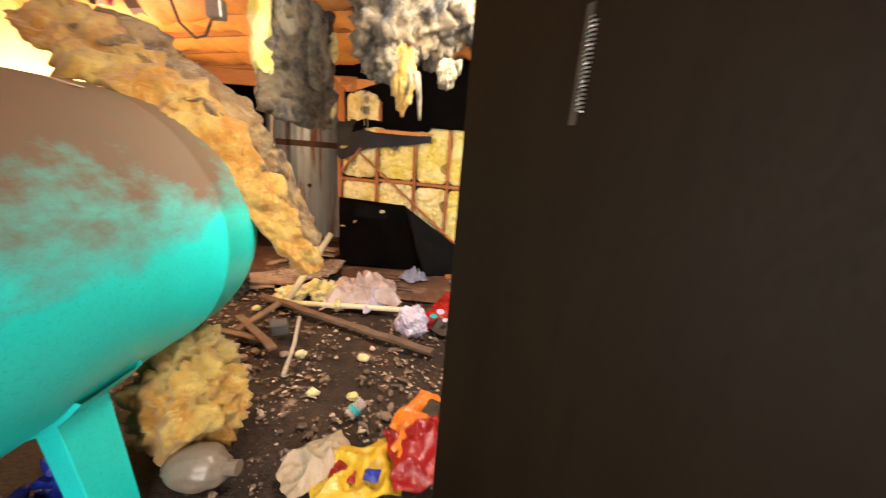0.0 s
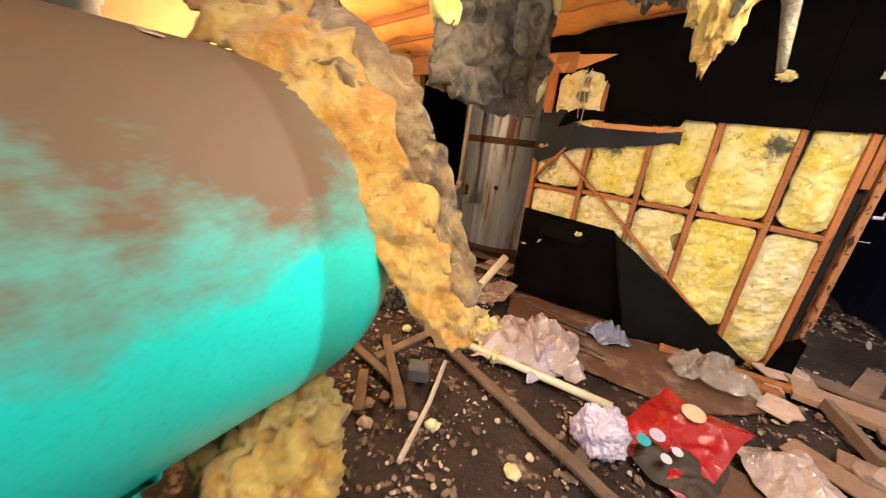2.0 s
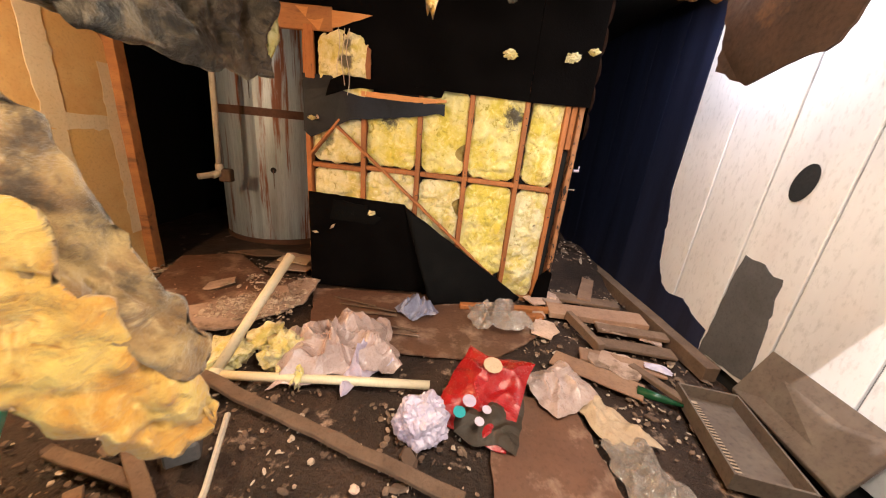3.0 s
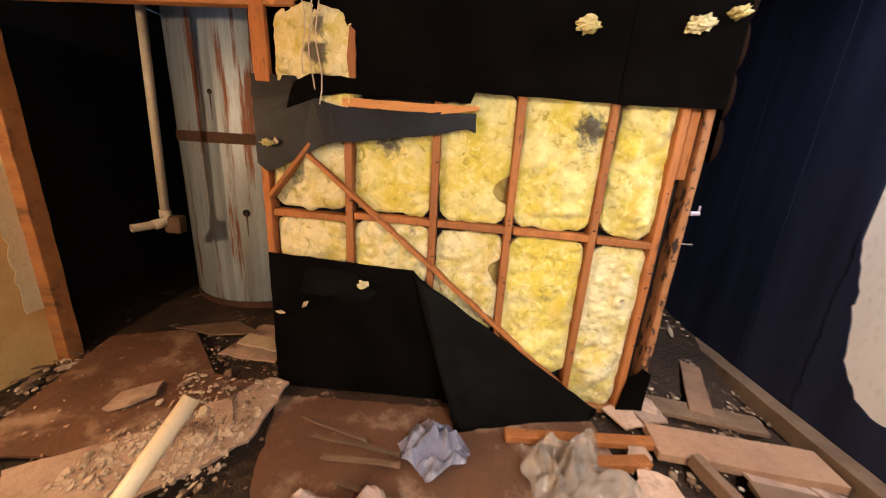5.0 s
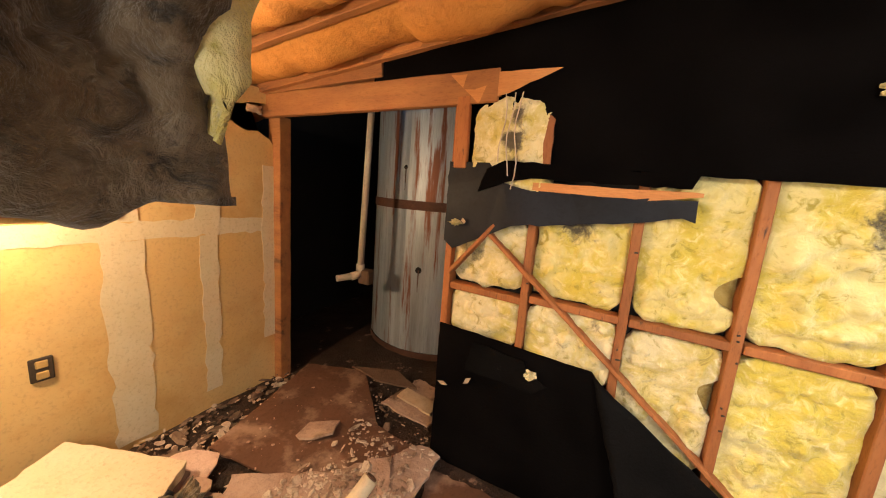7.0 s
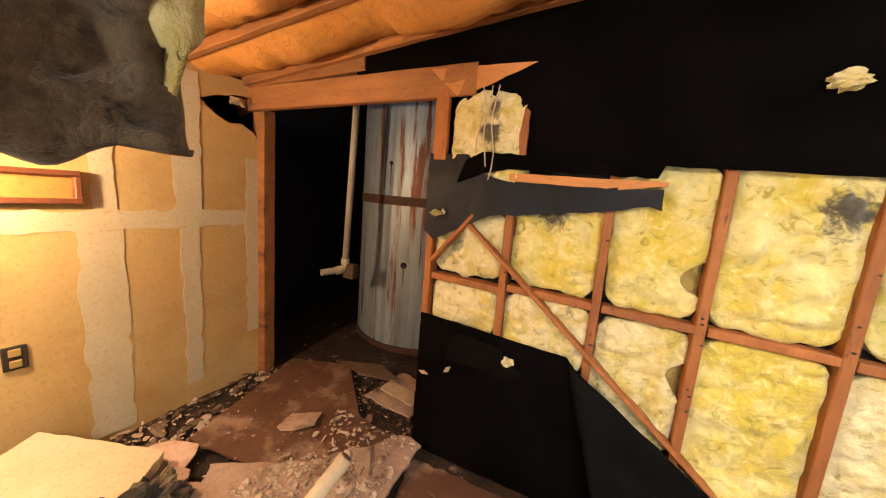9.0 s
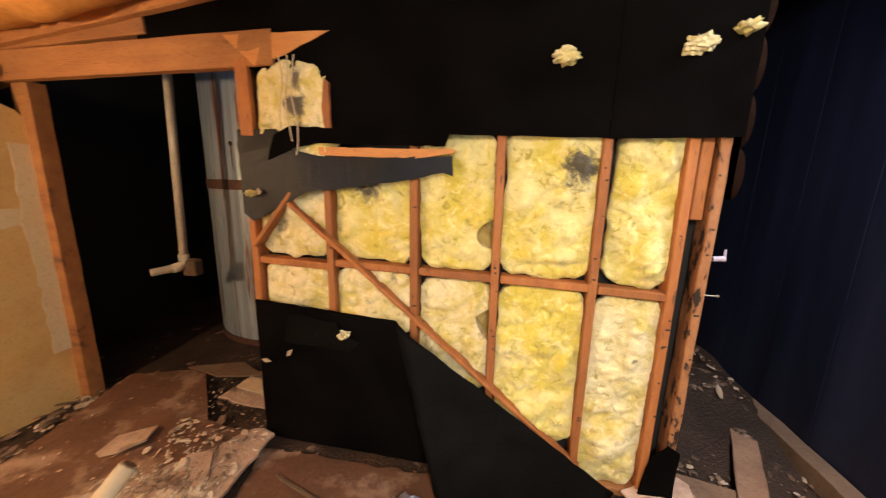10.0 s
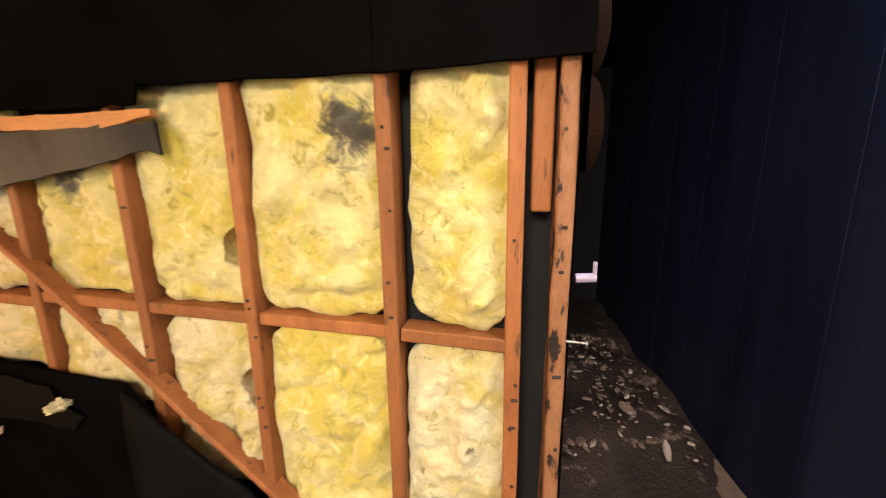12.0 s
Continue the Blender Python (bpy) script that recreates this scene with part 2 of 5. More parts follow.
FROSTED = material("frosted_jug_plastic", (0.22, 0.17, 0.13), 0.35, mottle=(0.15, 0.11, 0.08), scale=6, bump=0.1, spec=0.5)
GREYWOOD = material("weathered_wood", (0.17, 0.105, 0.07), 0.85, mottle=(0.08, 0.045, 0.03), scale=6, fine=60, bump=0.4, per_piece=0.25)
PINKWOOD = material("dusty_wood", (0.34, 0.20, 0.13), 0.85, mottle=(0.20, 0.105, 0.07), scale=6, fine=60, bump=0.35, per_piece=0.2)
PVC = material("cream_pvc", (0.62, 0.52, 0.36), 0.4, mottle=(0.62, 0.52, 0.38), scale=8, fine=70, bump=0.03, spec=0.5)
GREYPVC = material("grey_pvc", (0.50, 0.44, 0.38), 0.5, mottle=(0.36, 0.30, 0.25), scale=8, bump=0.05)
STEEL = material("galvanised_steel", (0.42, 0.47, 0.55), 0.50, 0.35, mottle=(0.19, 0.20, 0.21), scale=2.2, fine=30, stretch=(4, 4, 0.25), bump=0.08, stain=(0.17, 0.06, 0.03), stain_scale=2.6, stain_edge=(0.53, 0.60))
STRAP = material("rusted_strap", (0.10, 0.045, 0.03), 0.8, scale=8)
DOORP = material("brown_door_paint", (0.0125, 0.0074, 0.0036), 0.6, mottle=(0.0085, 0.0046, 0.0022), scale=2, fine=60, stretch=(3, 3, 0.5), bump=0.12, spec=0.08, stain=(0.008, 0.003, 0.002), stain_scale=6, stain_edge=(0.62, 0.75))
METAL = material("dull_metal", (0.42, 0.40, 0.38), 0.45, 0.8, scale=9, bump=0.08)
TRAYM = material("grimy_tray_metal", (0.20, 0.155, 0.125), 0.6, 0.3, mottle=(0.12, 0.085, 0.07), scale=5, fine=40, bump=0.2)
BAG = material("pale_plastic_bag", (0.44, 0.33, 0.31), 0.3, mottle=(0.30, 0.20, 0.18), scale=6, fine=40, bump=0.25, spec=0.6)
CLEAR = material("clear_film", (0.48, 0.40, 0.36), 0.18, scale=6, fine=40, bump=0.3, spec=0.8, alpha=0.38)
WHITEBAG = material("white_plastic", (0.48, 0.42, 0.52), 0.35, mottle=(0.32, 0.26, 0.38), scale=8, fine=40, bump=0.3, spec=0.6)
BLUEBAG = material("grey_blue_bag", (0.22, 0.22, 0.31), 0.35, mottle=(0.10, 0.10, 0.16), scale=9, bump=0.3, spec=0.6)
RED = material("red_print", (0.33, 0.010, 0.010), 0.25, mottle=(0.22, 0.007, 0.010), scale=9, bump=0.3, spec=0.6, stain=(0.10, 0.008, 0.01), stain_scale=5, stain_edge=(0.55, 0.75))
ORANGE = material("orange_print", (0.68, 0.18, 0.01), 0.3, mottle=(0.55, 0.11, 0.01), scale=12, bump=0.3, spec=0.6)
YELLOWP = material("yellow_print", (0.66, 0.42, 0.03), 0.3, mottle=(0.55, 0.30, 0.02), scale=12, bump=0.3, spec=0.6)
TEALP = material("teal_print", (0.03, 0.32, 0.36), 0.35, scale=9, bump=0.1)
BLUEP = material("blue_plastic", (0.012, 0.03, 0.34), 0.35, mottle=(0.008, 0.015, 0.16), scale=12, bump=0.4, spec=0.6)
CREAM = material("cream_paper", (0.46, 0.35, 0.25), 0.7, mottle=(0.36, 0.25, 0.17), scale=9, bump=0.2)
INK = material("printed_ink", (0.045, 0.03, 0.02), 0.7, scale=20, bump=0)
WIRE = material("pale_cable", (0.62, 0.50, 0.38), 0.5, scale=20, bump=0)
FELTSHEEN = material("dusty_black_felt", (0.0022, 0.0021, 0.0023), 0.5, mottle=(0.007, 0.0062, 0.006), amount=0.7, scale=4, fine=60, bump=0.3, spec=0.03, stain=(0.05, 0.042, 0.036), stain_scale=7, stain_edge=(0.68, 0.80))
LOG = material("log_siding", (0.014, 0.006, 0.0032), 0.8, mottle=(0.007, 0.003, 0.0016), scale=5, stretch=(1, 1, 3), bump=0.3, spec=0.02)
BEIGE = material("beige_outlet", (0.45, 0.30, 0.12), 0.45, scale=20, bump=0)
FRAME = material("red_brown_frame", (0.22, 0.07, 0.03), 0.5, scale=9, bump=0.1)
GREEN = material("green_glass", (0.01, 0.06, 0.025), 0.2, scale=9, bump=0.05)


# ---------------- mesh helpers ----------------
rnd = random.Random(7)


def finish(bm, name, mat, smooth=False):
    bmesh.ops.recalc_face_normals(bm, faces=bm.faces)
    me = bpy.data.meshes.new(name)
    bm.to_mesh(me)
    bm.free()
    me.materials.append(mat)
    if smooth:
        me.polygons.foreach_set("use_smooth", [True] * len(me.polygons))
    return me


def part(name, bm, mat, parent=None, label="", smooth=False):
    """Links a bmesh as one mesh object, under a thing or a part where one is given."""
    ob = new(name, finish(bm, name, mat, smooth))
    if parent is not None:
        ob.parent = parent
    return tagged(ob, label) if label else ob


def thing(name, label, category, group="", kind="", at=(0, 0, 0)):
    ob = new(name)
    ob.location = at
    ob.empty_display_size = 0.1
    ob["label"] = label
    ob["category"] = category
    return tagged(ob, group=group, kind=kind)


def solo(name, bm, mat, label, category, group="", kind="", smooth=False):
    return tagged(part(name, bm, mat, None, "", smooth), label, category, group, kind)


def box(lo, hi, bevel=0.0, bm=None, m=None):
    bm = bm or bmesh.new()
    c = [(a + b) / 2 for a, b in zip(lo, hi)]
    s = [abs(b - a) for a, b in zip(lo, hi)]
    got = bmesh.ops.create_cube(bm, size=1, matrix=(m or Matrix()) @ Matrix.Translation(c) @ Matrix.Diagonal((*s, 1)))
    if bevel:
        vs = set(got["verts"])
        bmesh.ops.bevel(bm, geom=[e for e in bm.edges if e.verts[0] in vs], offset=bevel, segments=1, affect="EDGES")
    return bm


def beam(a, b, w, h, up=(0, 0, 1), bevel=0.004, worn=0.0, seed=0):
    """A timber of section w x h from a to b, with worn edges and ragged ends."""
    a, b = Vector(a), Vector(b)
    d = b - a
    z = d.normalized()
    x = Vector(up).cross(z)
    x = x.normalized() if x.length > 1e-4 else Vector((1, 0, 0))
    y = z.cross(x)
    m = Matrix((x, y, z)).transposed().to_4x4()
    m.translation = (a + b) / 2
    bm = box((-w / 2, -h / 2, -d.length / 2), (w / 2, h / 2, d.length / 2), min(bevel, w / 4, h / 4))
    if worn:
        cuts = max(2, int(d.length / 0.12))
        bmesh.ops.subdivide_edges(bm, edges=[e for e in bm.edges if abs((e.verts[0].co - e.verts[1].co).z) > d.length * 0.6], cuts=cuts)
        for v in bm.verts:
            v.co += noise.noise_vector(v.co * 9 + Vector((seed, seed * 2, 3))) * worn * Vector((1, 1, 0.3)).length * 0.6
    bmesh.ops.transform(bm, matrix=m, verts=bm.verts)
    return bm


def tube(points, r, sides=12, hollow=False, bm=None, taper=1.0):
    """A round bar or pipe along the points."""
    bm = bm or bmesh.new()
    pts = [Vector(p) for p in points]
    rings = []
    for i, p in enumerate(pts):
        d = (pts[min(i + 1, len(pts) - 1)] - pts[max(i - 1, 0)]).normalized()
        x = d.orthogonal().normalized() if abs(d.z) > 0.9 else d.cross(Vector((0, 0, 1))).normalized()
        y = d.cross(x)
        rr = r * (1 + (taper - 1) * i / max(1, len(pts) - 1))
        rings.append([bm.verts.new(p + (x * math.cos(k * math.tau / sides) + y * math.sin(k * math.tau / sides)) * rr) for k in range(sides)])
    for p, q in zip(rings, rings[1:]):
        for k in range(sides):
            bm.faces.new((p[k], p[(k + 1) % sides], q[(k + 1) % sides], q[k]))
    for ring, at in ((rings[0], 0), (rings[-1], -1)):
        if hollow:
            inner = [bm.verts.new(pts[at] + (v.co - pts[at]) * 0.8) for v in ring]
            deep = pts[at] + (pts[1] - pts[0] if at == 0 else pts[-2] - pts[-1]).normalized() * r * 1.6
            low = [bm.verts.new(deep + (v.co - pts[at])) for v in inner]
            for k in range(sides):
                j = (k + 1) % sides
                bm.faces.new((ring[k], ring[j], inner[j], inner[k]))
                bm.faces.new((inner[k], inner[j], low[j], low[k]))
            bm.faces.new(low)
        else:
            bm.faces.new(ring)
    return bm


def batt(size, m, lumps=0.02, res=0.04, seed=0, ragged=0.0, round_=0.35, bend=None, bites=()):
    """A quilt of glass wool: a padded slab whose skin is torn and lumpy. size: width, thickness, length along z."""
    w, t, h = size
    nx, nz = max(4, int(w / res)), max(4, int(h / res))
    bm = bmesh.new()
    off = Vector((seed * 3.7, seed * 1.3, seed * 5.1))
    layers = []
    for side in (-1, 1):
        grid = []
        for j in range(nz + 1):
            row = []
            for i in range(nx + 1):
                u, v = i / nx, j / nz
                edge = min(u, 1 - u) * w, min(v, 1 - v) * h
                pad = min(1.0, (min(edge) / (t * round_ + 1e-6))) ** 0.5
                p = Vector(((u - 0.5) * w, side * t / 2 * (0.25 + 0.75 * pad), (v - 0.5) * h))
                if ragged and (i in (0, nx) or j in (0, nz)):
                    k = (noise.noise(p * 6 + off) * 0.8 + noise.noise(p * 17 + off) * 0.6) * ragged
                    p.x += k if i in (0, nx) else 0
                    p.z += k * 1.6 if j in (0, nz) else 0
                for bx, bz, br in bites:
                    # torn-out mouthfuls: positive radius eats in from the +x edge, negative from the -x edge
                    r_ = abs(br) * (1 + 0.4 * noise.noise(Vector((bz * 9, p.z * 12, seed))))
                    if abs(p.z - bz) < r_:
                        reach = math.sqrt(r_ * r_ - (p.z - bz) ** 2)
                        p.x = min(p.x, bx - reach) if br > 0 else max(p.x, bx + reach)
                corner = max(0.0, 0.06 - (edge[0] + edge[1])) * 0.4
                p.x -= math.copysign(corner, p.x) if w < 0.5 else 0
                p.z -= math.copysign(corner, p.z) if w < 0.5 else 0
                warp = noise.noise_vector(p * 6 + off) * 0.05
                folds = noise.turbulence((p + warp) * Vector((9, 9, 6)).length / 2.2 + off, 4, True)
                p.y += side * pad * lumps * (2.1 * folds - 1.2 + 0.35 * noise.noise(p * 55 + off)) + noise.noise(p * 5 + off) * lumps * 0.5
                row.append(bm.verts.new(p))
            grid.append(row)
        layers.append(grid)
    for grid in layers:
        for j in range(nz):
            for i in range(nx):
                bm.faces.new((grid[j][i], grid[j][i + 1], grid[j + 1][i + 1], grid[j + 1][i]))
    a, b = layers
    rim = [(0, i) for i in range(nx)] + [(j, nx) for j in range(nz)] + [(nz, i) for i in range(nx, 0, -1)] + [(j, 0) for j in range(nz, 0, -1)]
    for k in range(len(rim)):
        (j0, i0), (j1, i1) = rim[k], rim[(k + 1) % len(rim)]
        bm.faces.new((a[j0][i0], a[j1][i1], b[j1][i1], b[j0][i0]))
    if bend:
        for v in bm.verts:
            v.co = bend(v.co)
    bmesh.ops.transform(bm, matrix=m, verts=bm.verts)
    return bm


def lump(centre, radii, rough=0.25, seed=0, detail=4, freq=3.0):
    """A torn, uneven heap or wad."""
    bm = bmesh.new()
    bmesh.ops.create_icosphere(bm, subdivisions=detail, radius=1)
    off = Vector((seed * 2.3, seed * 7.1, seed))
    for v in bm.verts:
        n = v.co.normalized()
        k = 1 + rough * (noise.noise(n * freq + off) * 1.1 + noise.noise(n * freq * 2.7 + off) * 0.6 + noise.noise(n * freq * 7 + off) * 0.3)
        v.co = Vector((n.x * radii[0] * k, n.y * radii[1] * k, n.z * radii[2] * k)) + Vector(centre)
    return bm


def crumple(centre, size, turn=0, height=0.06, seed=0, res=26, freq=7.0, ragged=0.25, tilt=0.0):
    """A sheet of film or paper lying crumpled, with thickness and a ragged outline."""
    bm = bmesh.new()
    off = Vector((seed * 3.1, seed * 5.7, seed * 1.9))
    grid, low = [], []
    m = Matrix.Translation(centre) @ Matrix.Rotation(radians(turn), 4, "Z") @ Matrix.Rotation(radians(tilt), 4, "X")
    for j in range(res + 1):
        row, lrow = [], []
        for i in range(res + 1):
            u, v = i / res * 2 - 1, j / res * 2 - 1
            ang = math.atan2(v, u)
            k = 1 + ragged * noise.noise(Vector((math.cos(ang) * 2, math.sin(ang) * 2, seed)))
            rim = max(abs(u), abs(v))
            p = Vector((u * size[0] / 2 * k, v * size[1] / 2 * k, 0))
            q = p * freq + off
            ridge = 1 - abs(noise.noise(q)) * 2
            ridge2 = 1 - abs(noise.noise(q * 2.3)) * 2
            p.z = height * (max(0, ridge) * 0.6 + max(0, ridge2) * 0.3 + 0.1) * (1.15 - rim ** 2 * 0.9)
            p += noise.noise_vector(q * 1.3) * height * 0.3
            p.z = max(p.z, 0.003) if not tilt else p.z
            row.append(bm.verts.new(m @ p))
            lrow.append(bm.verts.new(m @ (p - Vector((0, 0, 0.002)))))
        grid.append(row)
        low.append(lrow)
    for j in range(res):
        for i in range(res):
            bm.faces.new((grid[j][i], grid[j][i + 1], grid[j + 1][i + 1], grid[j + 1][i]))
            bm.faces.new((low[j][i], low[j + 1][i], low[j + 1][i + 1], low[j][i + 1]))
    rim = [(0, i) for i in range(res)] + [(j, res) for j in range(res)] + [(res, i) for i in range(res, 0, -1)] + [(j, 0) for j in range(res, 0, -1)]
    for k in range(len(rim)):
        (j0, i0), (j1, i1) = rim[k], rim[(k + 1) % len(rim)]
        bm.faces.new((grid[j0][i0], low[j0][i0], low[j1][i1], grid[j1][i1]))
    return bm


def board(outline, thick, m, jag=0.0, seed=0, step=0.04, warp=0.0):
    """A flat board cut to an outline in its own x-y plane, with torn edges, laid out by m."""
    pts = []
    for k, p in enumerate(outline):
        a, b = Vector((*p, 0)), Vector((*outline[(k + 1) % len(outline)], 0))
        n = max(1, int((b - a).length / step)) if jag else 1
        for i in range(n):
            q = a.lerp(b, i / n)
            if jag and i:
                q += noise.noise_vector(q * 17 + Vector((seed, 0, 0))) * jag + noise.noise_vector(q * 43 + Vector((seed, 5, 0))) * jag * 0.5
            pts.append((q.x, q.y))
    bm = bmesh.new()
    top = [bm.verts.new((x, y, thick / 2)) for x, y in pts]
    low = [bm.verts.new((x, y, -thick / 2)) for x, y in pts]
    bm.faces.new(top)
    bm.faces.new(low[::-1])
    for k in range(len(pts)):
        j = (k + 1) % len(pts)
        bm.faces.new((top[k], low[k], low[j], top[j]))
    bmesh.ops.triangulate(bm, faces=[f for f in bm.faces if len(f.verts) > 4])
    if warp:
        for v in bm.verts:
            v.co.z += noise.noise(Vector((v.co.x * 3 + seed, v.co.y * 3, 1))) * warp
    bmesh.ops.transform(bm, matrix=m, verts=bm.verts)
    return bm


# maps a board's x-y onto the stud wall (x, z), facing the room
def wall_plane(y):
    return Matrix(((1, 0, 0, 0), (0, 0, -1, y), (0, 1, 0, 0), (0, 0, 0, 1)))


def side_plane(x):
    """Maps a board's (x, y) onto (y, z) of a side wall."""
    return Matrix(((0, 0, 1, x), (1, 0, 0, 0), (0, 1, 0, 0), (0, 0, 0, 1)))


# ---------------- the shell ----------------
def ceiling_z(x):
    return 2.10 + 0.10 * (x + 2.7)


def ground():
    bm = bmesh.new()
    n0, n1, s = -34, 90, 0.06
    rows = []
    for j in range(-22, 124):
        row = []
        for i in range(-64, 33):
            x, y = i * s, j * s
            z = -0.012 + 0.022 * noise.noise(Vector((x * 2.2, y * 2.2, 3))) + 0.012 * noise.noise(Vector((x * 8, y * 8, 1)))
            if x > 0.84 and y > 4.05:
                # dirt drifted up in the narrow run beside the navy wall
                z += 0.17 * min(1.0, (y - 4.05) / 0.7) * (0.75 + 0.5 * noise.noise(Vector((x * 3, y * 3, 9))))
            row.append(bm.verts.new((x, y, z)))
        rows.append(row)
    for a, b in zip(rows, rows[1:]):
        for k in range(len(a) - 1):
            bm.faces.new((a[k], a[k + 1], b[k + 1], b[k]))
    return bm


solo("floor", ground(), DIRT, "dark brown dirty floor strewn with plaster and rubble", "floor", kind="structure", smooth=True)

# left wall of stained drywall, with a small window and a broken corner
lw = solo("wall_west", board([(-1.35, -0.05), (2.15, -0.05), (2.15, 1.28), (2.15, 1.9), (-1.35, 1.9)], 0.012, side_plane(-2.71)), DRYWALL,
          "tan water-stained drywall with pale taped joints", "wall", kind="structure")
part("drywall_sheet", board([(2.15, -0.05), (3.98, -0.05), (3.98, 1.70), (3.90, 1.80), (3.82, 1.84), (3.74, 1.83), (3.66, 1.86), (3.60, 1.90), (3.56, 1.94), (3.66, 1.985), (3.80, 2.02), (3.98, 2.03), (3.98, 2.12), (2.15, 2.12)],
     0.012, side_plane(-2.71), 0.006, 2), DRYWALL, lw)
part("drywall_sheet", board([(-1.35, 1.9), (2.15, 1.9), (2.15, 2.12), (-1.35, 2.12)], 0.012, side_plane(-2.71)), DRYWALL, lw)
for k, (y0, y1, z0, z1) in enumerate([(2.98, 3.16, 0.02, 1.16), (3.43, 3.53, 0.12, 1.16), (2.1, 3.95, 1.16, 1.26), (3.40, 3.55, 1.26, 2.08), (3.05, 3.14, 1.26, 2.0), (2.42, 2.54, 0.05, 1.16), (3.84, 3.95, 0.35, 1.62)]):
    part("taped_joint", board([(y0, z0), (y1, z0), (y1, z1), (y0, z1)], 0.003, side_plane(-2.7018 + 0.0004 * k), 0.022, k + 3, 0.05), PLASTER, lw, "pale ragged strip of joint compound")
# added backing, near-black for darkness, so the place is closed behind the drywall
solo("wall_west_back", box((-3.6, -1.35, -0.05), (-3.55, 7.2, 2.6)), DARK, "added outer wall closing the shed, coloured near-black for darkness", "wall", kind="structure")

niche = thing("wall_frame", "small red-brown wooden frame fixed to the drywall", "frame", at=(-2.7, 2.8, 1.3))


def under(name, bm, mat, parent, label="", smooth=False):
    """A part of a thing whose Empty stands away from the origin."""
    bmesh.ops.transform(bm, matrix=Matrix.Translation(-parent.location), verts=bm.verts)
    return part(name, bm, mat, parent, label, smooth)


for p, q in [((2.62, 1.295), (3.005, 1.32)), ((2.62, 1.425), (3.005, 1.45)), ((2.62, 1.32), (2.645, 1.425)), ((2.98, 1.32), (3.005, 1.425))]:
    under("frame_bar", box((-2.704, p[0], p[1]), (-2.66, q[0], q[1]), 0.004), FRAME, niche)
under("backing", box((-2.704, 2.645, 1.32), (-2.696, 2.98, 1.425)), KRAFT, niche)

# right wall: white grooved panels, then a dark run
rw = solo("wall_east", box((1.76, -1.35, -0.05), (1.82, 7.2, 2.75)), DARK, "outer wall behind the panels", "wall", kind="structure")
for k in range(11):
    y0 = -0.50 + k * 0.405
    part("panel", box((1.72, y0 + 0.006, 0.10), (1.745, y0 + 0.399, 2.62), 0.004), WHITEP, rw, "white-painted grooved wall panel" if k == 0 else "")
    part("batten", box((1.738, y0 - 0.006, 0.10), (1.748, y0 + 0.006, 2.62)), GREYP, rw)
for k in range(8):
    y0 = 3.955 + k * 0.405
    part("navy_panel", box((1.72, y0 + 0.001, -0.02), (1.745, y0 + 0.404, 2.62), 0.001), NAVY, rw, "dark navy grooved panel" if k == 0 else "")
part("bare_patch", board([(2.78, 0.14), (3.16, 0.10), (3.13, 0.60), (3.105, 0.84), (2.97, 0.83), (2.90, 0.785), (2.845, 0.79)], 0.006, side_plane(1.717), 0.012, 4), GREYP, rw, "dark grey patch where the panel has torn away")
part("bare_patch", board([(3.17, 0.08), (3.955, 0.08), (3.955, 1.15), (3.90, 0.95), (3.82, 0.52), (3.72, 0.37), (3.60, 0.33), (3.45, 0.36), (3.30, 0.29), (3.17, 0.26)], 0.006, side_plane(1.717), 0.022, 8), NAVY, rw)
hole_bm = bmesh.new()
bmesh.ops.create_circle(hole_bm, cap_ends=True, segments=20, radius=1, matrix=Matrix.Translation((1.7165, 2.955, 1.305)) @ Matrix.Rotation(radians(12), 4, "X") @ Matrix.Rotation(radians(90), 4, "Y") @ Matrix.Diagonal((0.105, 0.062, 1, 1)))
part("panel_hole", hole_bm, DARK, rw, "dark oval hole knocked through the panel")
base = solo("baseboard", beam((1.66, 2.95, 0.055), (1.66, 4.75, 0.055), 0.10, 0.11, worn=0.006, seed=3), GREYWOOD, "dusty grey timber sill along the wall foot", "sill", kind="structure")

# added closing walls behind the camera and beyond the passage, coloured near-black for darkness
back = solo("wall_south", box((-3.6, -1.40, -0.05), (-0.95, -1.34, 2.7)), DARK, "added near-black wall behind the camera, beside an unseen doorway gap", "wall", kind="structure")
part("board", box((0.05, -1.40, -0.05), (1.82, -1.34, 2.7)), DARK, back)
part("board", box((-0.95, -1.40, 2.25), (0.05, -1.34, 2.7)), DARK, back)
solo("wall_north_far", box((-3.6, 7.15, -0.05), (1.82, 7.2, 2.75)), DARK, "added far-end wall with darkness put into its colour", "wall", kind="structure")


# ---------------- roof: kraft-faced quilts between rafters ----------------
def open_to_sky(x, y):
    # first two gaps are unseen, added for the overhead fill and a sun glint
    return (-0.1 < x < 0.85 and 0.95 < y < 1.75) or (-2.06 < x < -1.96 and 2.23 < y < 2.33) or (1.38 < x < 1.64 and 3.1 < y < 3.62)


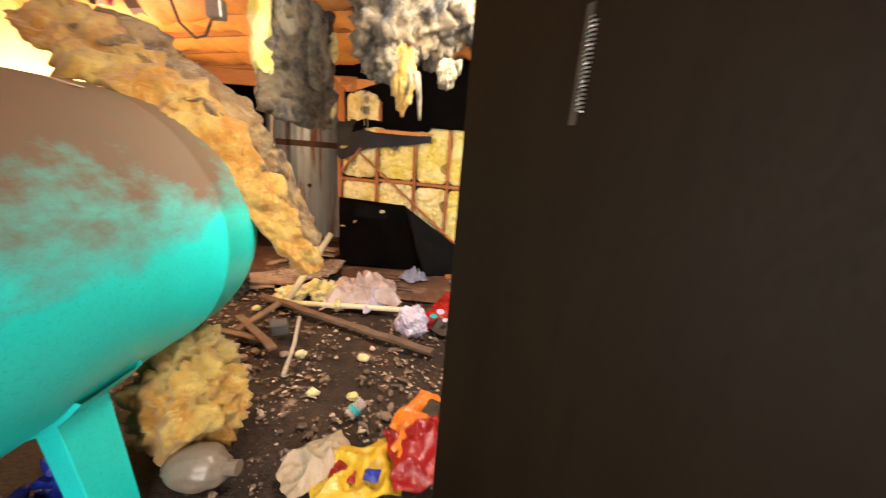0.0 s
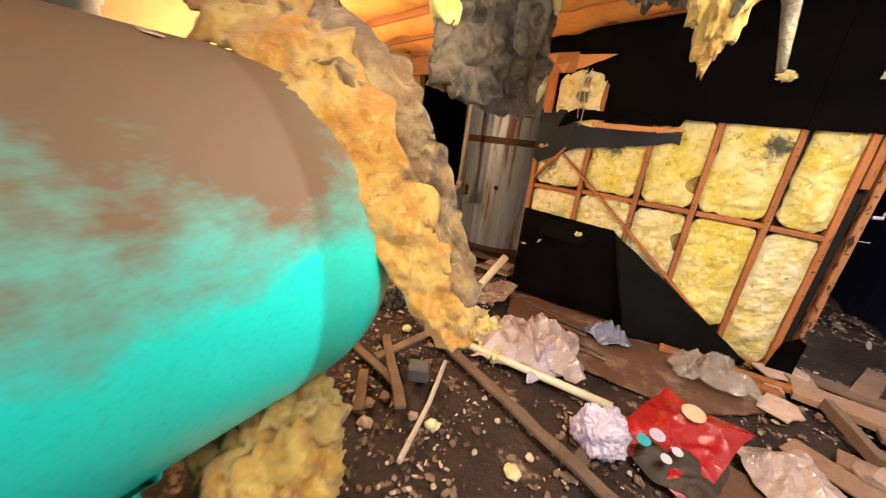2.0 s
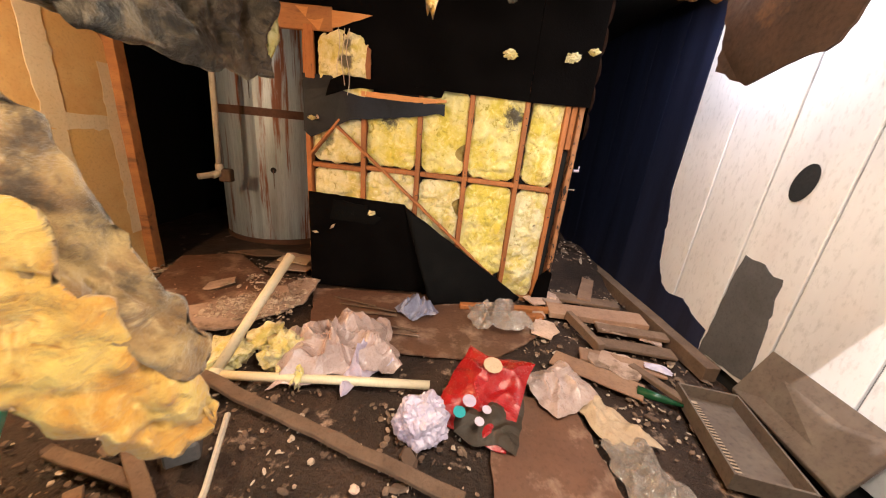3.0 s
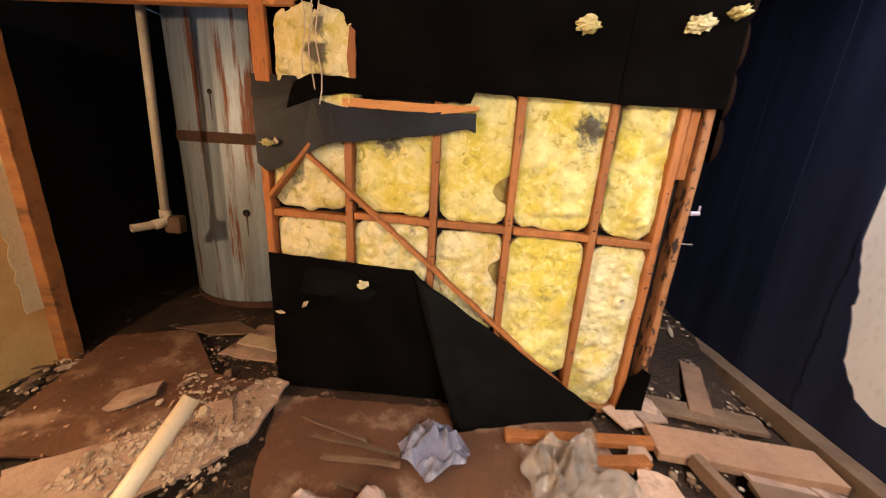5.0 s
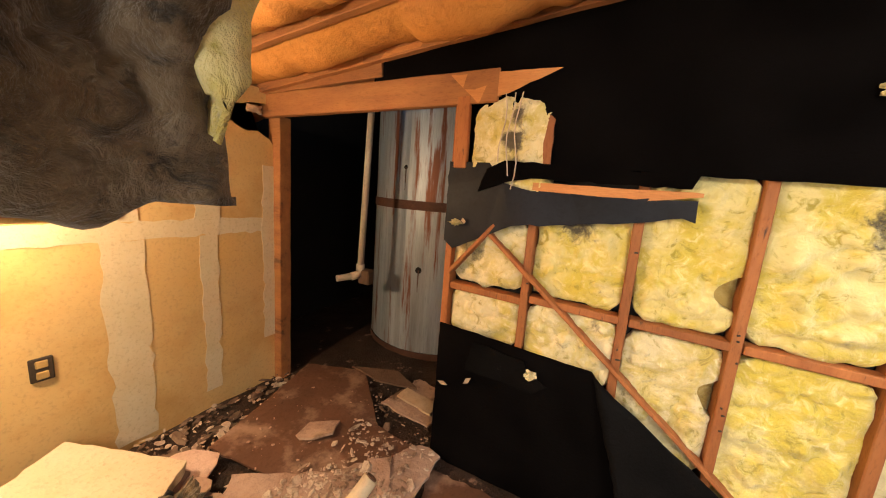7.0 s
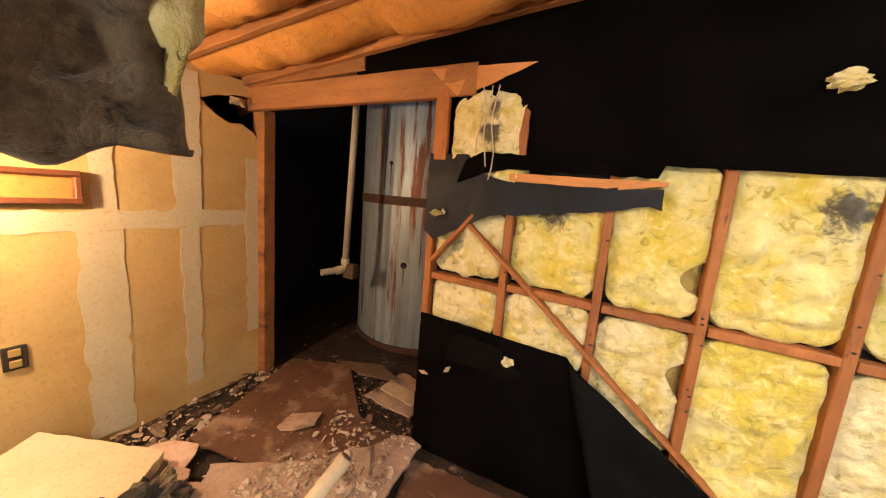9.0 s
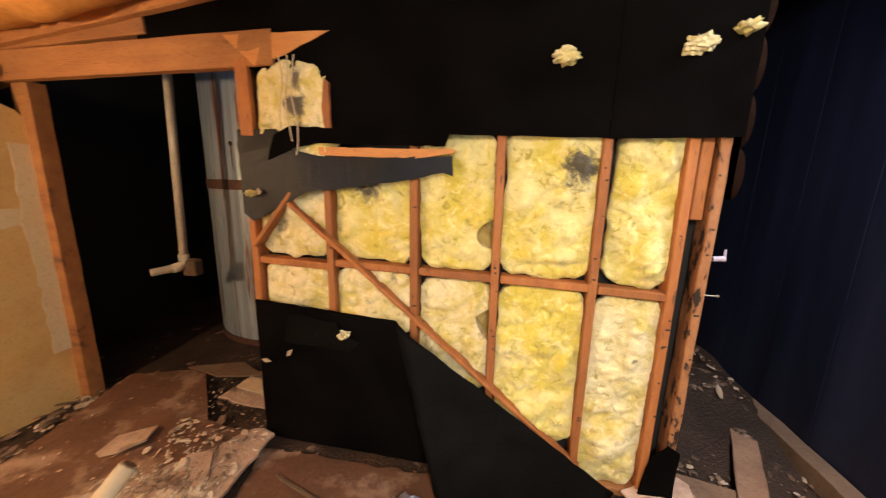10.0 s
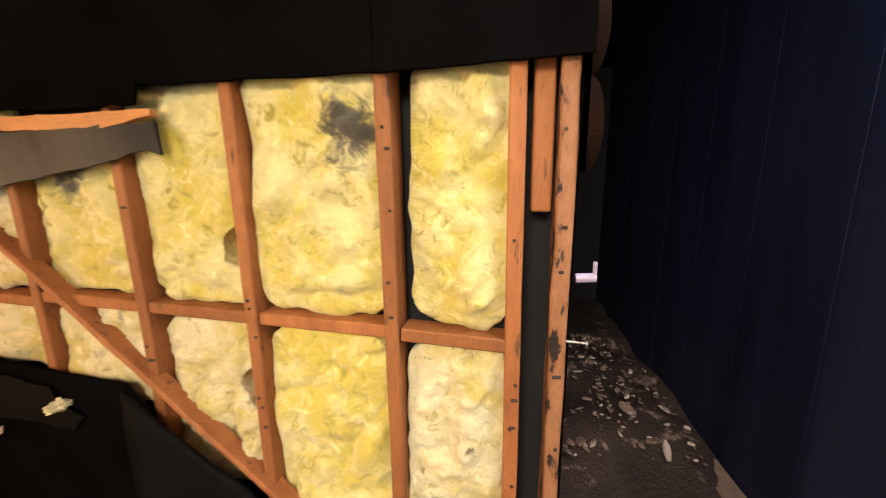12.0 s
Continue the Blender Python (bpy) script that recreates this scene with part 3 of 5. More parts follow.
def kraft_ceiling():
    bm = bmesh.new()
    pitch, nx = 0.41, 118
    for bay in range(-13, 9):
        y0 = 3.85 - (8 - bay) * pitch
        vs = []
        for j in range(9):
            v = j / 8
            row = []
            for i in range(nx + 1):
                x = -3.6 + 5.4 * i / nx
                y = y0 + 0.02 + v * (pitch - 0.04)
                sag = (0.05 + 0.045 * noise.noise(Vector((x * 1.3, bay * 3.1, 0)))) * math.sin(math.pi * v) * 1.6
                wr = 0.03 * (1 - abs(noise.noise(Vector((x * 9, y * 4, bay)))) * 2)
                row.append(bm.verts.new((x, y, ceiling_z(x) + 0.045 - max(0, sag) - wr * math.sin(math.pi * v) - 0.03 * noise.noise(Vector((x * 5, y * 5, 7))) * math.sin(math.pi * v))))
            vs.append(row)
        for j in range(8):
            for i in range(nx):
                c = vs[j][i].co
                if not open_to_sky(c.x, c.y):
                    bm.faces.new((vs[j][i], vs[j][i + 1], vs[j + 1][i + 1], vs[j + 1][i]))
    return bm


solo("ceiling", kraft_ceiling(), KRAFT, "orange kraft-faced insulation sagging between roof rafters", "ceiling", kind="structure", smooth=True)
# added roof closing the far end, its darkness put into the colour
solo("roof_back", box((-3.6, 3.9, 2.62), (1.82, 7.2, 2.66)), DARK, "added roof over the far end, darkness put into its colour", "roof", kind="structure")
for bay in range(-4, 9):
    y = 3.85 - (8 - bay) * 0.41
    spans = [(-3.55, 1.72)]
    if 0.9 < y < 1.8:
        spans = [(-3.55, -0.15), (0.9, 1.72)]
    if 3.1 < y < 3.62:
        spans = [(-3.55, 1.36)]
    for a, b in spans:
        solo("rafter", beam((a, y, ceiling_z(a) + 0.05), (b, y, ceiling_z(b) + 0.05), 0.04, 0.11, worn=0.004, seed=bay), RAFT, "orange-brown sawn roof rafter", "rafter", "roof rafters", kind="structure")

# header beam over the dark opening, and its post
header = thing("header_beam", "split brown timber header over the dark opening", "beam", kind="structure")
part("timber", beam((-2.78, 3.90, 2.02), (-1.05, 3.90, 2.04), 0.05, 0.15, worn=0.004, seed=2), RAFT, header)
part("splintered_end", board([(-1.15, 1.965), (-1.05, 1.99), (-0.95, 2.02), (-0.77, 2.09), (-0.95, 2.095), (-1.30, 2.10)], 0.04, wall_plane(3.895), 0.006, 3), SPLINT, header, "pale freshly split end of the timber")
part("upper_timber", beam((-2.75, 3.89, 2.135), (-1.72, 3.89, 2.17), 0.045, 0.09, worn=0.004, seed=5), RAFT, header)
part("split_strip", board([(-2.45, 2.15), (-1.80, 2.19), (-1.42, 2.235), (-1.45, 2.25), (-2.40, 2.20)], 0.02, wall_plane(3.84), 0.006, 9), SPLINT, header)
post = thing("wooden_post", "dark orange timber post at the end of the drywall", "post", kind="structure")
part("timber", beam((-2.69, 3.97, -0.03), (-2.69, 3.97, 1.96), 0.12, 0.09, up=(0, 1, 0), worn=0.005, seed=4), RAFT, post)
part("side_stud", beam((-2.76, 4.02, -0.03), (-2.76, 4.02, 2.0), 0.05, 0.04, up=(0, 1, 0), worn=0.007, seed=6), RUST, post)

# ---------------- the stud wall ----------------
Y = 3.90
wn_wall = solo("wall_north", box((-1.27, 4.00, -0.03), (0.86, 4.03, 2.55)), DARK, "stud wall stripped open to yellow insulation", "wall", kind="structure")
STUDS = [-1.245, -0.82, -0.39, -0.005, 0.415, 0.725]
for x in STUDS:
    part("stud", beam((x, Y + 0.045, 0.0), (x - 0.012, Y + 0.045, 2.3), 0.038, 0.09, up=(0, 1, 0), worn=0.002, seed=x * 9), STUD, wn_wall, "reddish pine stud")
part("stud", beam((0.775, Y + 0.06, 1.34), (0.770, Y + 0.06, 2.3), 0.045, 0.07, up=(0, 1, 0)), STUD, wn_wall)
part("corner_stud", beam((0.825, Y + 0.045, 0.0), (0.825, Y + 0.045, 2.3), 0.038, 0.09, up=(0, 1, 0), worn=0.009, seed=8), CHARRED, wn_wall, "charred and chewed corner stud")
for k, (a, b) in enumerate(zip(STUDS, STUDS[1:])):
    zz = [1.045, 1.055, 1.045, 1.035, 1.02][k]
    part("blocking", beam((a + 0.019, Y + 0.04, zz), (b - 0.019, Y + 0.04, zz - 0.01), 0.075, 0.036), STUD, wn_wall)
part("diagonal_brace", beam((-1.04, Y + 0.002, 1.36), (0.44, Y + 0.002, 0.12), 0.02, 0.058, up=(0, 1, 0), worn=0.003, seed=2), STUD, wn_wall, "diagonal let-in brace")
part("short_brace", beam((-1.23, Y + 0.003, 1.12), (-1.00, Y + 0.003, 1.40), 0.02, 0.075, up=(0, 1, 0), worn=0.002), STUD, wn_wall)
part("sill_plate", beam((-1.27, Y + 0.045, 0.02), (0.84, Y + 0.045, 0.02), 0.09, 0.04), RAFT, wn_wall)
part("torn_lath", board([(-0.84, 1.575), (-0.40, 1.560), (-0.21, 1.588), (-0.21, 1.603), (-0.84, 1.608)], 0.02, wall_plane(3.878), 0.004, 4), SPLINT, wn_wall)

# glass wool quilts in the bays: (x0, x1, z0, z1, pale, kind of edge)
BAYS = [
    (-1.22, -0.84, 1.08, 1.42, 1, ()), (-1.22, -0.84, 0.78, 1.03, 1, ()),
    (-0.80, -0.41, 1.08, 1.53, 0, ()), (-0.80, -0.41, 0.70, 1.03, 1, ()),
    (-0.37, -0.03, 1.07, 1.68, 0, ((0.185, -0.15, 0.075),)), (-0.37, -0.03, 0.44, 1.00, 1, ((0.185, 0.08, 0.075),)),
    (0.02, 0.395, 1.06, 1.70, 0, ()), (0.02, 0.395, 0.22, 1.00, 0, ()),
    (0.462, 0.712, 1.05, 1.70, 0, ()), (0.44, 0.700, 0.03, 0.985, 1, ()),
]
for k, (a, b, z0, z1, pale, bites) in enumerate(BAYS):
    m = Matrix.Translation(((a + b) / 2, Y + 0.056 + 0.006 * (k % 3), (z0 + z1) / 2)) @ Matrix.Rotation(radians([1, -1, 0.5][k % 3]), 4, "Y")
    quilt = solo("insulation_batt", batt((b - a + 0.02, 0.10, z1 - z0 + 0.015), m, 0.027, 0.010, k + 1, 0.018, 0.75, None, bites), PALEWOOL if pale else GLASSWOOL,
         "pale yellow glass wool batt between studs" if pale else "bright yellow glass wool batt between studs", "insulation", "wall insulation", smooth=True)
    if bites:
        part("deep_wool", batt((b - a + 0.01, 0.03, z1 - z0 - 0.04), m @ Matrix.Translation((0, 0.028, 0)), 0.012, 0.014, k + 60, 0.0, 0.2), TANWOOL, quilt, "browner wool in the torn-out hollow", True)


def arched(co):
    """Rounds the head of a batt to fit the torn hole."""
    top = 0.23 - 2.6 * max(0.0, abs(co.x) - 0.05) ** 2
    return Vector((co.x, co.y, co.z * top / 0.23 if co.z > 0 else co.z))


solo("insulation_batt", batt((0.39, 0.07, 0.46), Matrix.Translation((-0.97, Y + 0.012, 1.765)), 0.016, 0.011, 22, 0.02, 0.4, arched), PALEWOOL,
     "torn yellow glass wool showing through a hole", "insulation", "wall insulation", smooth=True)
part("hole_stud", beam((-1.215, Y - 0.012, 1.66), (-1.220, Y - 0.012, 2.0), 0.07, 0.03, up=(0, 1, 0), worn=0.003, seed=31), STUD, wn_wall)
part("hole_splinter", board([(-0.80, 1.67), (-0.775, 1.67), (-0.775, 1.88), (-0.80, 1.90), (-0.815, 1.78)], 0.02, wall_plane(3.874), 0.008, 33), STUD, wn_wall)

# black felt-faced sheathing, torn open
sheath = thing("black_sheathing", "black felt-faced sheathing board torn off the studs", "sheathing", kind="structure")
part("upper_board", board([(-0.80, 1.690), (-0.80, 2.42), (0.40, 2.50), (0.40, 1.652), (-0.19, 1.665)], 0.012, wall_plane(3.884), 0.003, 2), BLACK, sheath)
part("upper_board", board([(-1.78, 2.105), (-1.78, 2.42), (-0.795, 2.42), (-0.795, 1.86), (-0.83, 1.93), (-0.89, 1.97), (-0.96, 1.99), (-1.08, 1.995), (-1.11, 2.09)], 0.012, wall_plane(3.8855), 0.003, 12), BLACK, sheath)
part("upper_board", board([(0.402, 1.650), (0.402, 2.50), (0.862, 2.55), (0.862, 1.655)], 0.012, wall_plane(3.882), 0.002, 5), BLACK, sheath)
part("torn_strip", board([(-1.27, 1.69), (-1.06, 1.69), (-0.98, 1.60), (-0.84, 1.57), (-0.55, 1.565), (-0.22, 1.575), (-0.215, 1.49), (-0.26, 1.505), (-0.45, 1.465), (-0.70, 1.43), (-0.92, 1.40), (-1.00, 1.36), (-1.10, 1.31), (-1.22, 1.25), (-1.27, 1.29)], 0.008, wall_plane(3.874), 0.008, 6, warp=0.02), BLACKTORN, sheath, "curling grey-black strip of torn felt")
part("torn_flap", board([(-1.10, 1.55), (-1.06, 1.66), (-0.98, 1.70), (-0.80, 1.69), (-0.23, 1.668), (-0.25, 1.615), (-0.85, 1.625), (-0.97, 1.60)], 0.008, wall_plane(3.862), 0.008, 13, warp=0.03), BLACK, sheath)
part("lower_board", board([(-1.255, 0.01), (-1.255, 0.83), (-0.95, 0.815), (-0.72, 0.80), (-0.48, 0.79), (-0.40, 0.70), (-0.34, 0.40), (-0.24, 0.01)], 0.012, wall_plane(3.882), 0.006, 7), BLACK, sheath)


def sheet_between(corners, thick, seed, n=22, warp=0.02, jag=0.008):
    """A stiff sheet spanned by four corners (top-left, top-right, bottom-right, bottom-left), bowed and torn at its rim."""
    tl, tr, br, bl = [Vector(c) for c in corners]
    face = (tr - tl).cross(bl - tl).normalized()
    bm = bmesh.new()
    layers = []
    for lev in (0, 1):
        grid = []
        for j in range(n + 1):
            row = []
            for i in range(n + 1):
                u, v = i / n, j / n
                p = tl.lerp(tr, u).lerp(bl.lerp(br, u), v)
                p += face * (warp * noise.noise(p * 3 + Vector((seed, 0, 0))) + warp * 0.3 * noise.noise(p * 11))
                if i in (0, n) or j in (0, n):
                    p += noise.noise_vector(p * 30) * jag
                row.append(bm.verts.new(p + face * thick * lev))
            grid.append(row)
        layers.append(grid)
    for grid in layers:
        for j in range(n):
            for i in range(n):
                bm.faces.new((grid[j][i], grid[j][i + 1], grid[j + 1][i + 1], grid[j + 1][i]))
    rim = [(0, i) for i in range(n)] + [(j, n) for j in range(n)] + [(n, i) for i in range(n, 0, -1)] + [(j, 0) for j in range(n, 0, -1)]
    for k in range(len(rim)):
        (j0, i0), (j1, i1) = rim[k], rim[(k + 1) % len(rim)]
        bm.faces.new((layers[0][j0][i0], layers[0][j1][i1], layers[1][j1][i1], layers[1][j0][i0]))
    return bm


part("lower_board", board([(-0.43, 0.74), (-0.36, 0.67), (0.10, 0.32), (0.38, 0.11), (0.50, 0.02), (-0.28, 0.0), (-0.34, 0.40)], 0.010, wall_plane(3.872), 0.006, 17), BLACK, sheath)
part("leaning_board", sheet_between([(-0.47, 3.855, 0.78), (0.60, 3.86, 0.05), (0.54, 3.80, 0.015), (-0.20, 3.64, 0.015)], 0.010, 7), FELTSHEEN, sheath, "dusty black board sagging out from the brace", True)
part("folded_felt", board([(-1.05, 0.78), (-0.78, 0.76), (-0.76, 0.70), (-0.66, 0.66), (-0.72, 0.60), (-1.08, 0.62)], 0.004, wall_plane(3.864), 0.014, 27, warp=0.02), FELTSHEEN, sheath)
part("corner_scorch", board([(0.70, 0.0), (0.85, 0.0), (0.85, 0.30), (0.80, 0.33), (0.74, 0.27)], 0.006, wall_plane(3.878), 0.006, 9), BLACK, sheath)
for x, z, s in [(0.21, 1.945, 0.035), (0.655, 1.965, 0.038), (0.80, 2.01, 0.025), (-0.74, 0.70, 0.022), (-1.20, 1.39, 0.018)]:
    solo("insulation_tuft", lump((x, 3.855, z), (s * 1.25, 0.03, s * 0.8), 0.7, int(x * 100), 3, 2.5), PALEWOOL, "tuft of yellow glass wool poking through black board", "insulation", "insulation tufts")
for k, (x, z, a, l) in enumerate([(-1.06, 0.56, 35, 0.03), (-1.16, 1.40, 80, 0.015), (-1.20, 0.50, -20, 0.03)]):
    solo("torn_scrap", board([(-l, -0.008), (0, -0.014), (l, 0.006), (0, 0.012)], 0.003, wall_plane(3.855) @ pose(x, z, 0, 0, 0, a), 0.004, k, 0.02), CREAM, "small pale scrap caught on the black board", "scrap", "scraps on the board")
cab = thing("hanging_cables", "three pale cables hanging inside the wall", "cable")
for k in range(3):
    pts = [(-1.0 + k * 0.035 + 0.012 * math.sin(j * 1.1 + k), 3.845 - 0.004 * k, 1.99 - j * 0.06) for j in range(6 + k)]
    part("cable", tube(pts, 0.003, 6), WIRE, cab)

# log siding on the flank of the stripped wall
siding = thing("log_siding", "dark half-round log siding on the wall's flank", "siding", kind="structure")
for k in range(6):
    z = 1.52 + k * 0.19
    bm = bmesh.new()
    ring0, ring1 = [], []
    for i in range(11):
        a = math.pi * (i / 10 - 0.5)
        for ring, y in ((ring0, 3.885 + 0.012 * noise.noise(Vector((k, 0, 2)))), (ring1, 6.5)):
            ring.append(bm.verts.new((0.858 + 0.030 * math.cos(a), y, z + 0.094 * math.sin(a))))
    for i in range(10):
        bm.faces.new((ring0[i], ring0[i + 1], ring1[i + 1], ring1[i]))
    bm.faces.new(ring0)
    part("log", bm, LOG, siding, smooth=True)
solo("wall_flank", box((0.845, 3.96, -0.03), (0.860, 6.5, 2.55)), BLACK, "black felt-covered flank wall", "wall", kind="structure")
sensor = thing("pipe_stub", "small white fitting sticking out beside the corner stud", "fitting")
part("nozzle", tube([(0.86, 3.93, 1.185), (0.905, 3.93, 1.188)], 0.011), WHITEBAG, sensor)
part("tip", tube([(0.902, 3.93, 1.188), (0.902, 3.93, 1.225)], 0.005), WHITEBAG, sensor)
nail = thing("long_nail", "bright nail sticking out of the corner stud", "nail")
part("shank", tube([(0.84, 3.91, 1.035), (0.888, 3.90, 1.037)], 0.003, 6), METAL, nail)
part("nail_head", tube([(0.886, 3.90, 1.037), (0.890, 3.90, 1.037)], 0.007, 8), METAL, nail)

# ---------------- galvanised cylinder and pipe in the dark opening ----------------
cyl = thing("steel_water_tank", "rust-streaked galvanised steel cylinder with a dark strap", "tank", at=(-2.12, 5.50, 0.0))


def ribbed(r, z0, z1, ribs=0.006, n=96):
    bm = bmesh.new()
    rows = []
    for z in (z0, z1):
        rows.append([bm.verts.new(((r + ribs * (k % 12 == 0)) * math.cos(k * math.tau / n), (r + ribs * (k % 12 == 0)) * math.sin(k * math.tau / n), z)) for k in range(n)])
    for k in range(n):
        bm.faces.new((rows[0][k], rows[0][(k + 1) % n], rows[1][(k + 1) % n], rows[1][k]))
    return bm


part("shell", ribbed(0.70, 0.05, 2.55), STEEL, cyl, smooth=False)
part("base_ring", ribbed(0.71, -0.02, 0.05, 0), STRAP, cyl, "rusted base ring", True)
part("strap", ribbed(0.714, 1.36, 1.44, 0), STRAP, cyl, "dark rusted strap", True)
for (a, z, s) in [(-1.36, 0.83, 0.03), (-1.62, 1.72, 0.02)]:
    bm = bmesh.new()
    bmesh.ops.create_circle(bm, cap_ends=True, segments=14, radius=s, matrix=Matrix.Translation((0.706 * math.cos(a), 0.706 * math.sin(a), z)) @ Matrix.Rotation(a, 4, "Z") @ Matrix.Rotation(radians(90), 4, "Y"))
    part("bullet_hole", bm, DARK, cyl, "dark round hole with a rust run")
    part("rust_run", tube([(0.705 * math.cos(a), 0.705 * math.sin(a), z), (0.705 * math.cos(a), 0.705 * math.sin(a), z - 0.2)], 0.006, 5, taper=0.3), STRAP, cyl)
pipe = thing("drain_pipe", "dusty grey plastic pipe ending in an elbow", "pipe")
part("pipe", tube([(-2.23, 4.43, 2.63), (-2.28, 4.40, 0.86)], 0.026, 14), GREYPVC, pipe, smooth=True)
part("elbow", tube([(-2.28, 4.40, 0.90), (-2.28, 4.40, 0.84), (-2.285, 4.38, 0.815), (-2.31, 4.33, 0.805)], 0.034, 14), GREYPVC, pipe, smooth=True)
part("spout", tube([(-2.30, 4.34, 0.81), (-2.36, 4.22, 0.80)], 0.026, 14, True), GREYPVC, pipe)
part("bracket", box((-2.29, 4.38, 0.74), (-2.18, 4.46, 0.86), 0.01), GREYWOOD, pipe)

# ---------------- the propane tank ----------------
TX, TZ, TR = -1.45, 0.98, 0.563
tank = thing("propane_tank", "turquoise propane tank, worn to brown along the top", "tank", at=(TX, 0.2, 0.0))


def tank_shell():
    prof = [(-1.28, 0.0)]
    for k in range(1, 13):
        a = k / 12 * math.pi / 2
        prof.append((-1.0 - 0.28 * math.cos(a), TR * math.sin(a)))
    prof += [(y, TR) for y in (-0.9, -0.5, 0.0, 0.5, 1.0, 1.30)] + [(1.305, TR + 0.004), (1.33, TR + 0.004), (1.335, TR)]
    for k in range(1, 19):
        a = k / 18 * math.pi / 2
        prof.append((1.43 + 0.41 * math.sin(a), TR * max(0.0, math.cos(a)) ** 0.72))
    bm = bmesh.new()
    n, rows = 72, []
    for y, r in prof:
        rows.append([bm.verts.new((TX + max(r, 0.002) * math.cos(k * math.tau / n), y, TZ + max(r, 0.002) * math.sin(k * math.tau / n))) for k in range(n)])
    for a, b in zip(rows, rows[1:]):
        for k in range(n):
            bm.faces.new((a[k], a[(k + 1) % n], b[(k + 1) % n], b[k]))
    return bm


under("shell", tank_shell(), TANK, tank, smooth=True)


def dome_cover():
    bm = bmesh.new()
    rows = []
    for z, r in ((TZ + TR - 0.16, 0.215), (TZ + TR + 0.05, 0.212), (TZ + TR + 0.055, 0.222), (TZ + TR + 0.085, 0.222), (TZ + TR + 0.10, 0.20), (TZ + TR + 0.125, 0.12), (TZ + TR + 0.13, 0.002)):
        rows.append([bm.verts.new((TX - 0.16 + r * math.cos(k * math.tau / 40), 0.98 + r * math.sin(k * math.tau / 40), z)) for k in range(40)])
    for a, b in zip(rows, rows[1:]):
        for k in range(40):
            bm.faces.new((a[k], a[(k + 1) % 40], b[(k + 1) % 40], b[k]))
    return bm


under("valve_dome", dome_cover(), material("dome_paint", (0.03, 0.35, 0.27), 0.6, mottle=(0.12, 0.11, 0.09), amount=1.0, scale=6, fine=40, bump=0.2, stain=(0.13, 0.11, 0.09), stain_scale=4, stain_edge=(0.42, 0.52)), tank, "scuffed green valve dome", True)
for y in (0.89, -0.75):
    for sx in (1, -1):
        # channel-shaped leg, splayed outwards, with a saddle plate on the shell
        x0, x1 = TX + sx * 0.30, TX + sx * 0.36
        bm = bmesh.new()
        outline = [(0.012, -0.085), (0.012, 0.085), (-0.07, 0.085), (-0.07, 0.070), (-0.004, 0.070), (-0.004, -0.070), (-0.07, -0.070), (-0.07, -0.085)]
        ends = [[bm.verts.new((xx + sx * o, y + yy * wid, zz)) for o, yy in outline] for xx, zz, wid in ((x1, -0.02, 0.82), (x0, 0.62, 1.0))]
        for k in range(8):
            bm.faces.new((ends[0][k], ends[0][(k + 1) % 8], ends[1][(k + 1) % 8], ends[1][k]))
        bm.faces.new(ends[0])
        bm.faces.new(ends[1])
        bmesh.ops.bevel(bm, geom=bm.edges[:], offset=0.003, segments=1, affect="EDGES")
        leg = under("leg", bm, TEAL, tank)
        bm = bmesh.new()
        n = 8
        rows = []
        for k in range(n + 1):
            a = radians(-66 + 26 * k / n) if sx > 0 else radians(-114 - 26 * k / n)
            rows.append([bm.verts.new((TX + r * math.cos(a), y + yy, TZ + r * math.sin(a))) for r, yy in ((TR - 0.01, -0.11), (TR + 0.014, -0.10), (TR + 0.014, 0.10), (TR - 0.01, 0.11))])
        for p, q in zip(rows, rows[1:]):
            for i in range(3):
                bm.faces.new((p[i], p[i + 1], q[i + 1], q[i]))
        under("saddle_plate", bm, TEAL, tank)
for k in range(4):
    solo("white_flake", board([(-0.05, -0.012), (0.04, -0.02), (0.06, 0.01), (-0.03, 0.018)], 0.004, Matrix.Translation((TX + 0.16 + 0.03 * k, 1.18 + 0.07 * k, TZ + TR - 0.022 - 0.02 * k)) @ Matrix.Rotation(radians(12 + 9 * k), 4, "Y") @ Matrix.Rotation(k * 1.4, 4, "Z"), 0.006, k), CREAM, "white paper flake lying on the tank", "scrap", "flakes on the tank")
bm = tube([(TX + TR + 0.001 - 0.004, 0.42, 0.93), (TX + TR + 0.001 - 0.004, 0.47, 0.94)], 0.004, 5)
under("paint_chip", bm, RUST, tank)

# ---------------- hanging insulation ----------------
def draped(points, width, thick, side, seed, mat_rough=0.03):
    """A quilt hung along a line of points; side: the direction of its width."""
    pts = [Vector(p) for p in points]
    lens = [0.0]
    for a, b in zip(pts, pts[1:]):
        lens.append(lens[-1] + (b - a).length)
    total = lens[-1]
    side = Vector(side).normalized()

    def place(co):
        s = (co.z / total + 0.5) * total
        s = max(0, min(total - 1e-4, s))
        for k in range(len(pts) - 1):
            if s <= lens[k + 1]:
                break
        f = (s - lens[k]) / (lens[k + 1] - lens[k])
        p = pts[k].lerp(pts[k + 1], f)
        d = (pts[k + 1] - pts[k]).normalized()
        if k + 2 < len(pts) and f > 0.5:
            d = d.lerp((pts[k + 2] - pts[k + 1]).normalized(), f - 0.5).normalized()
        w = (side - d * side.dot(d)).normalized()
        thin = 1 - 0.55 * max(0, s / total - 0.62) / 0.38
        return p + w * co.x * thin + d.cross(w) * co.y * (0.6 + 0.4 * thin)

    return batt((width, thick, total), Matrix(), mat_rough, 0.012, seed, 0.09, 0.5, place)


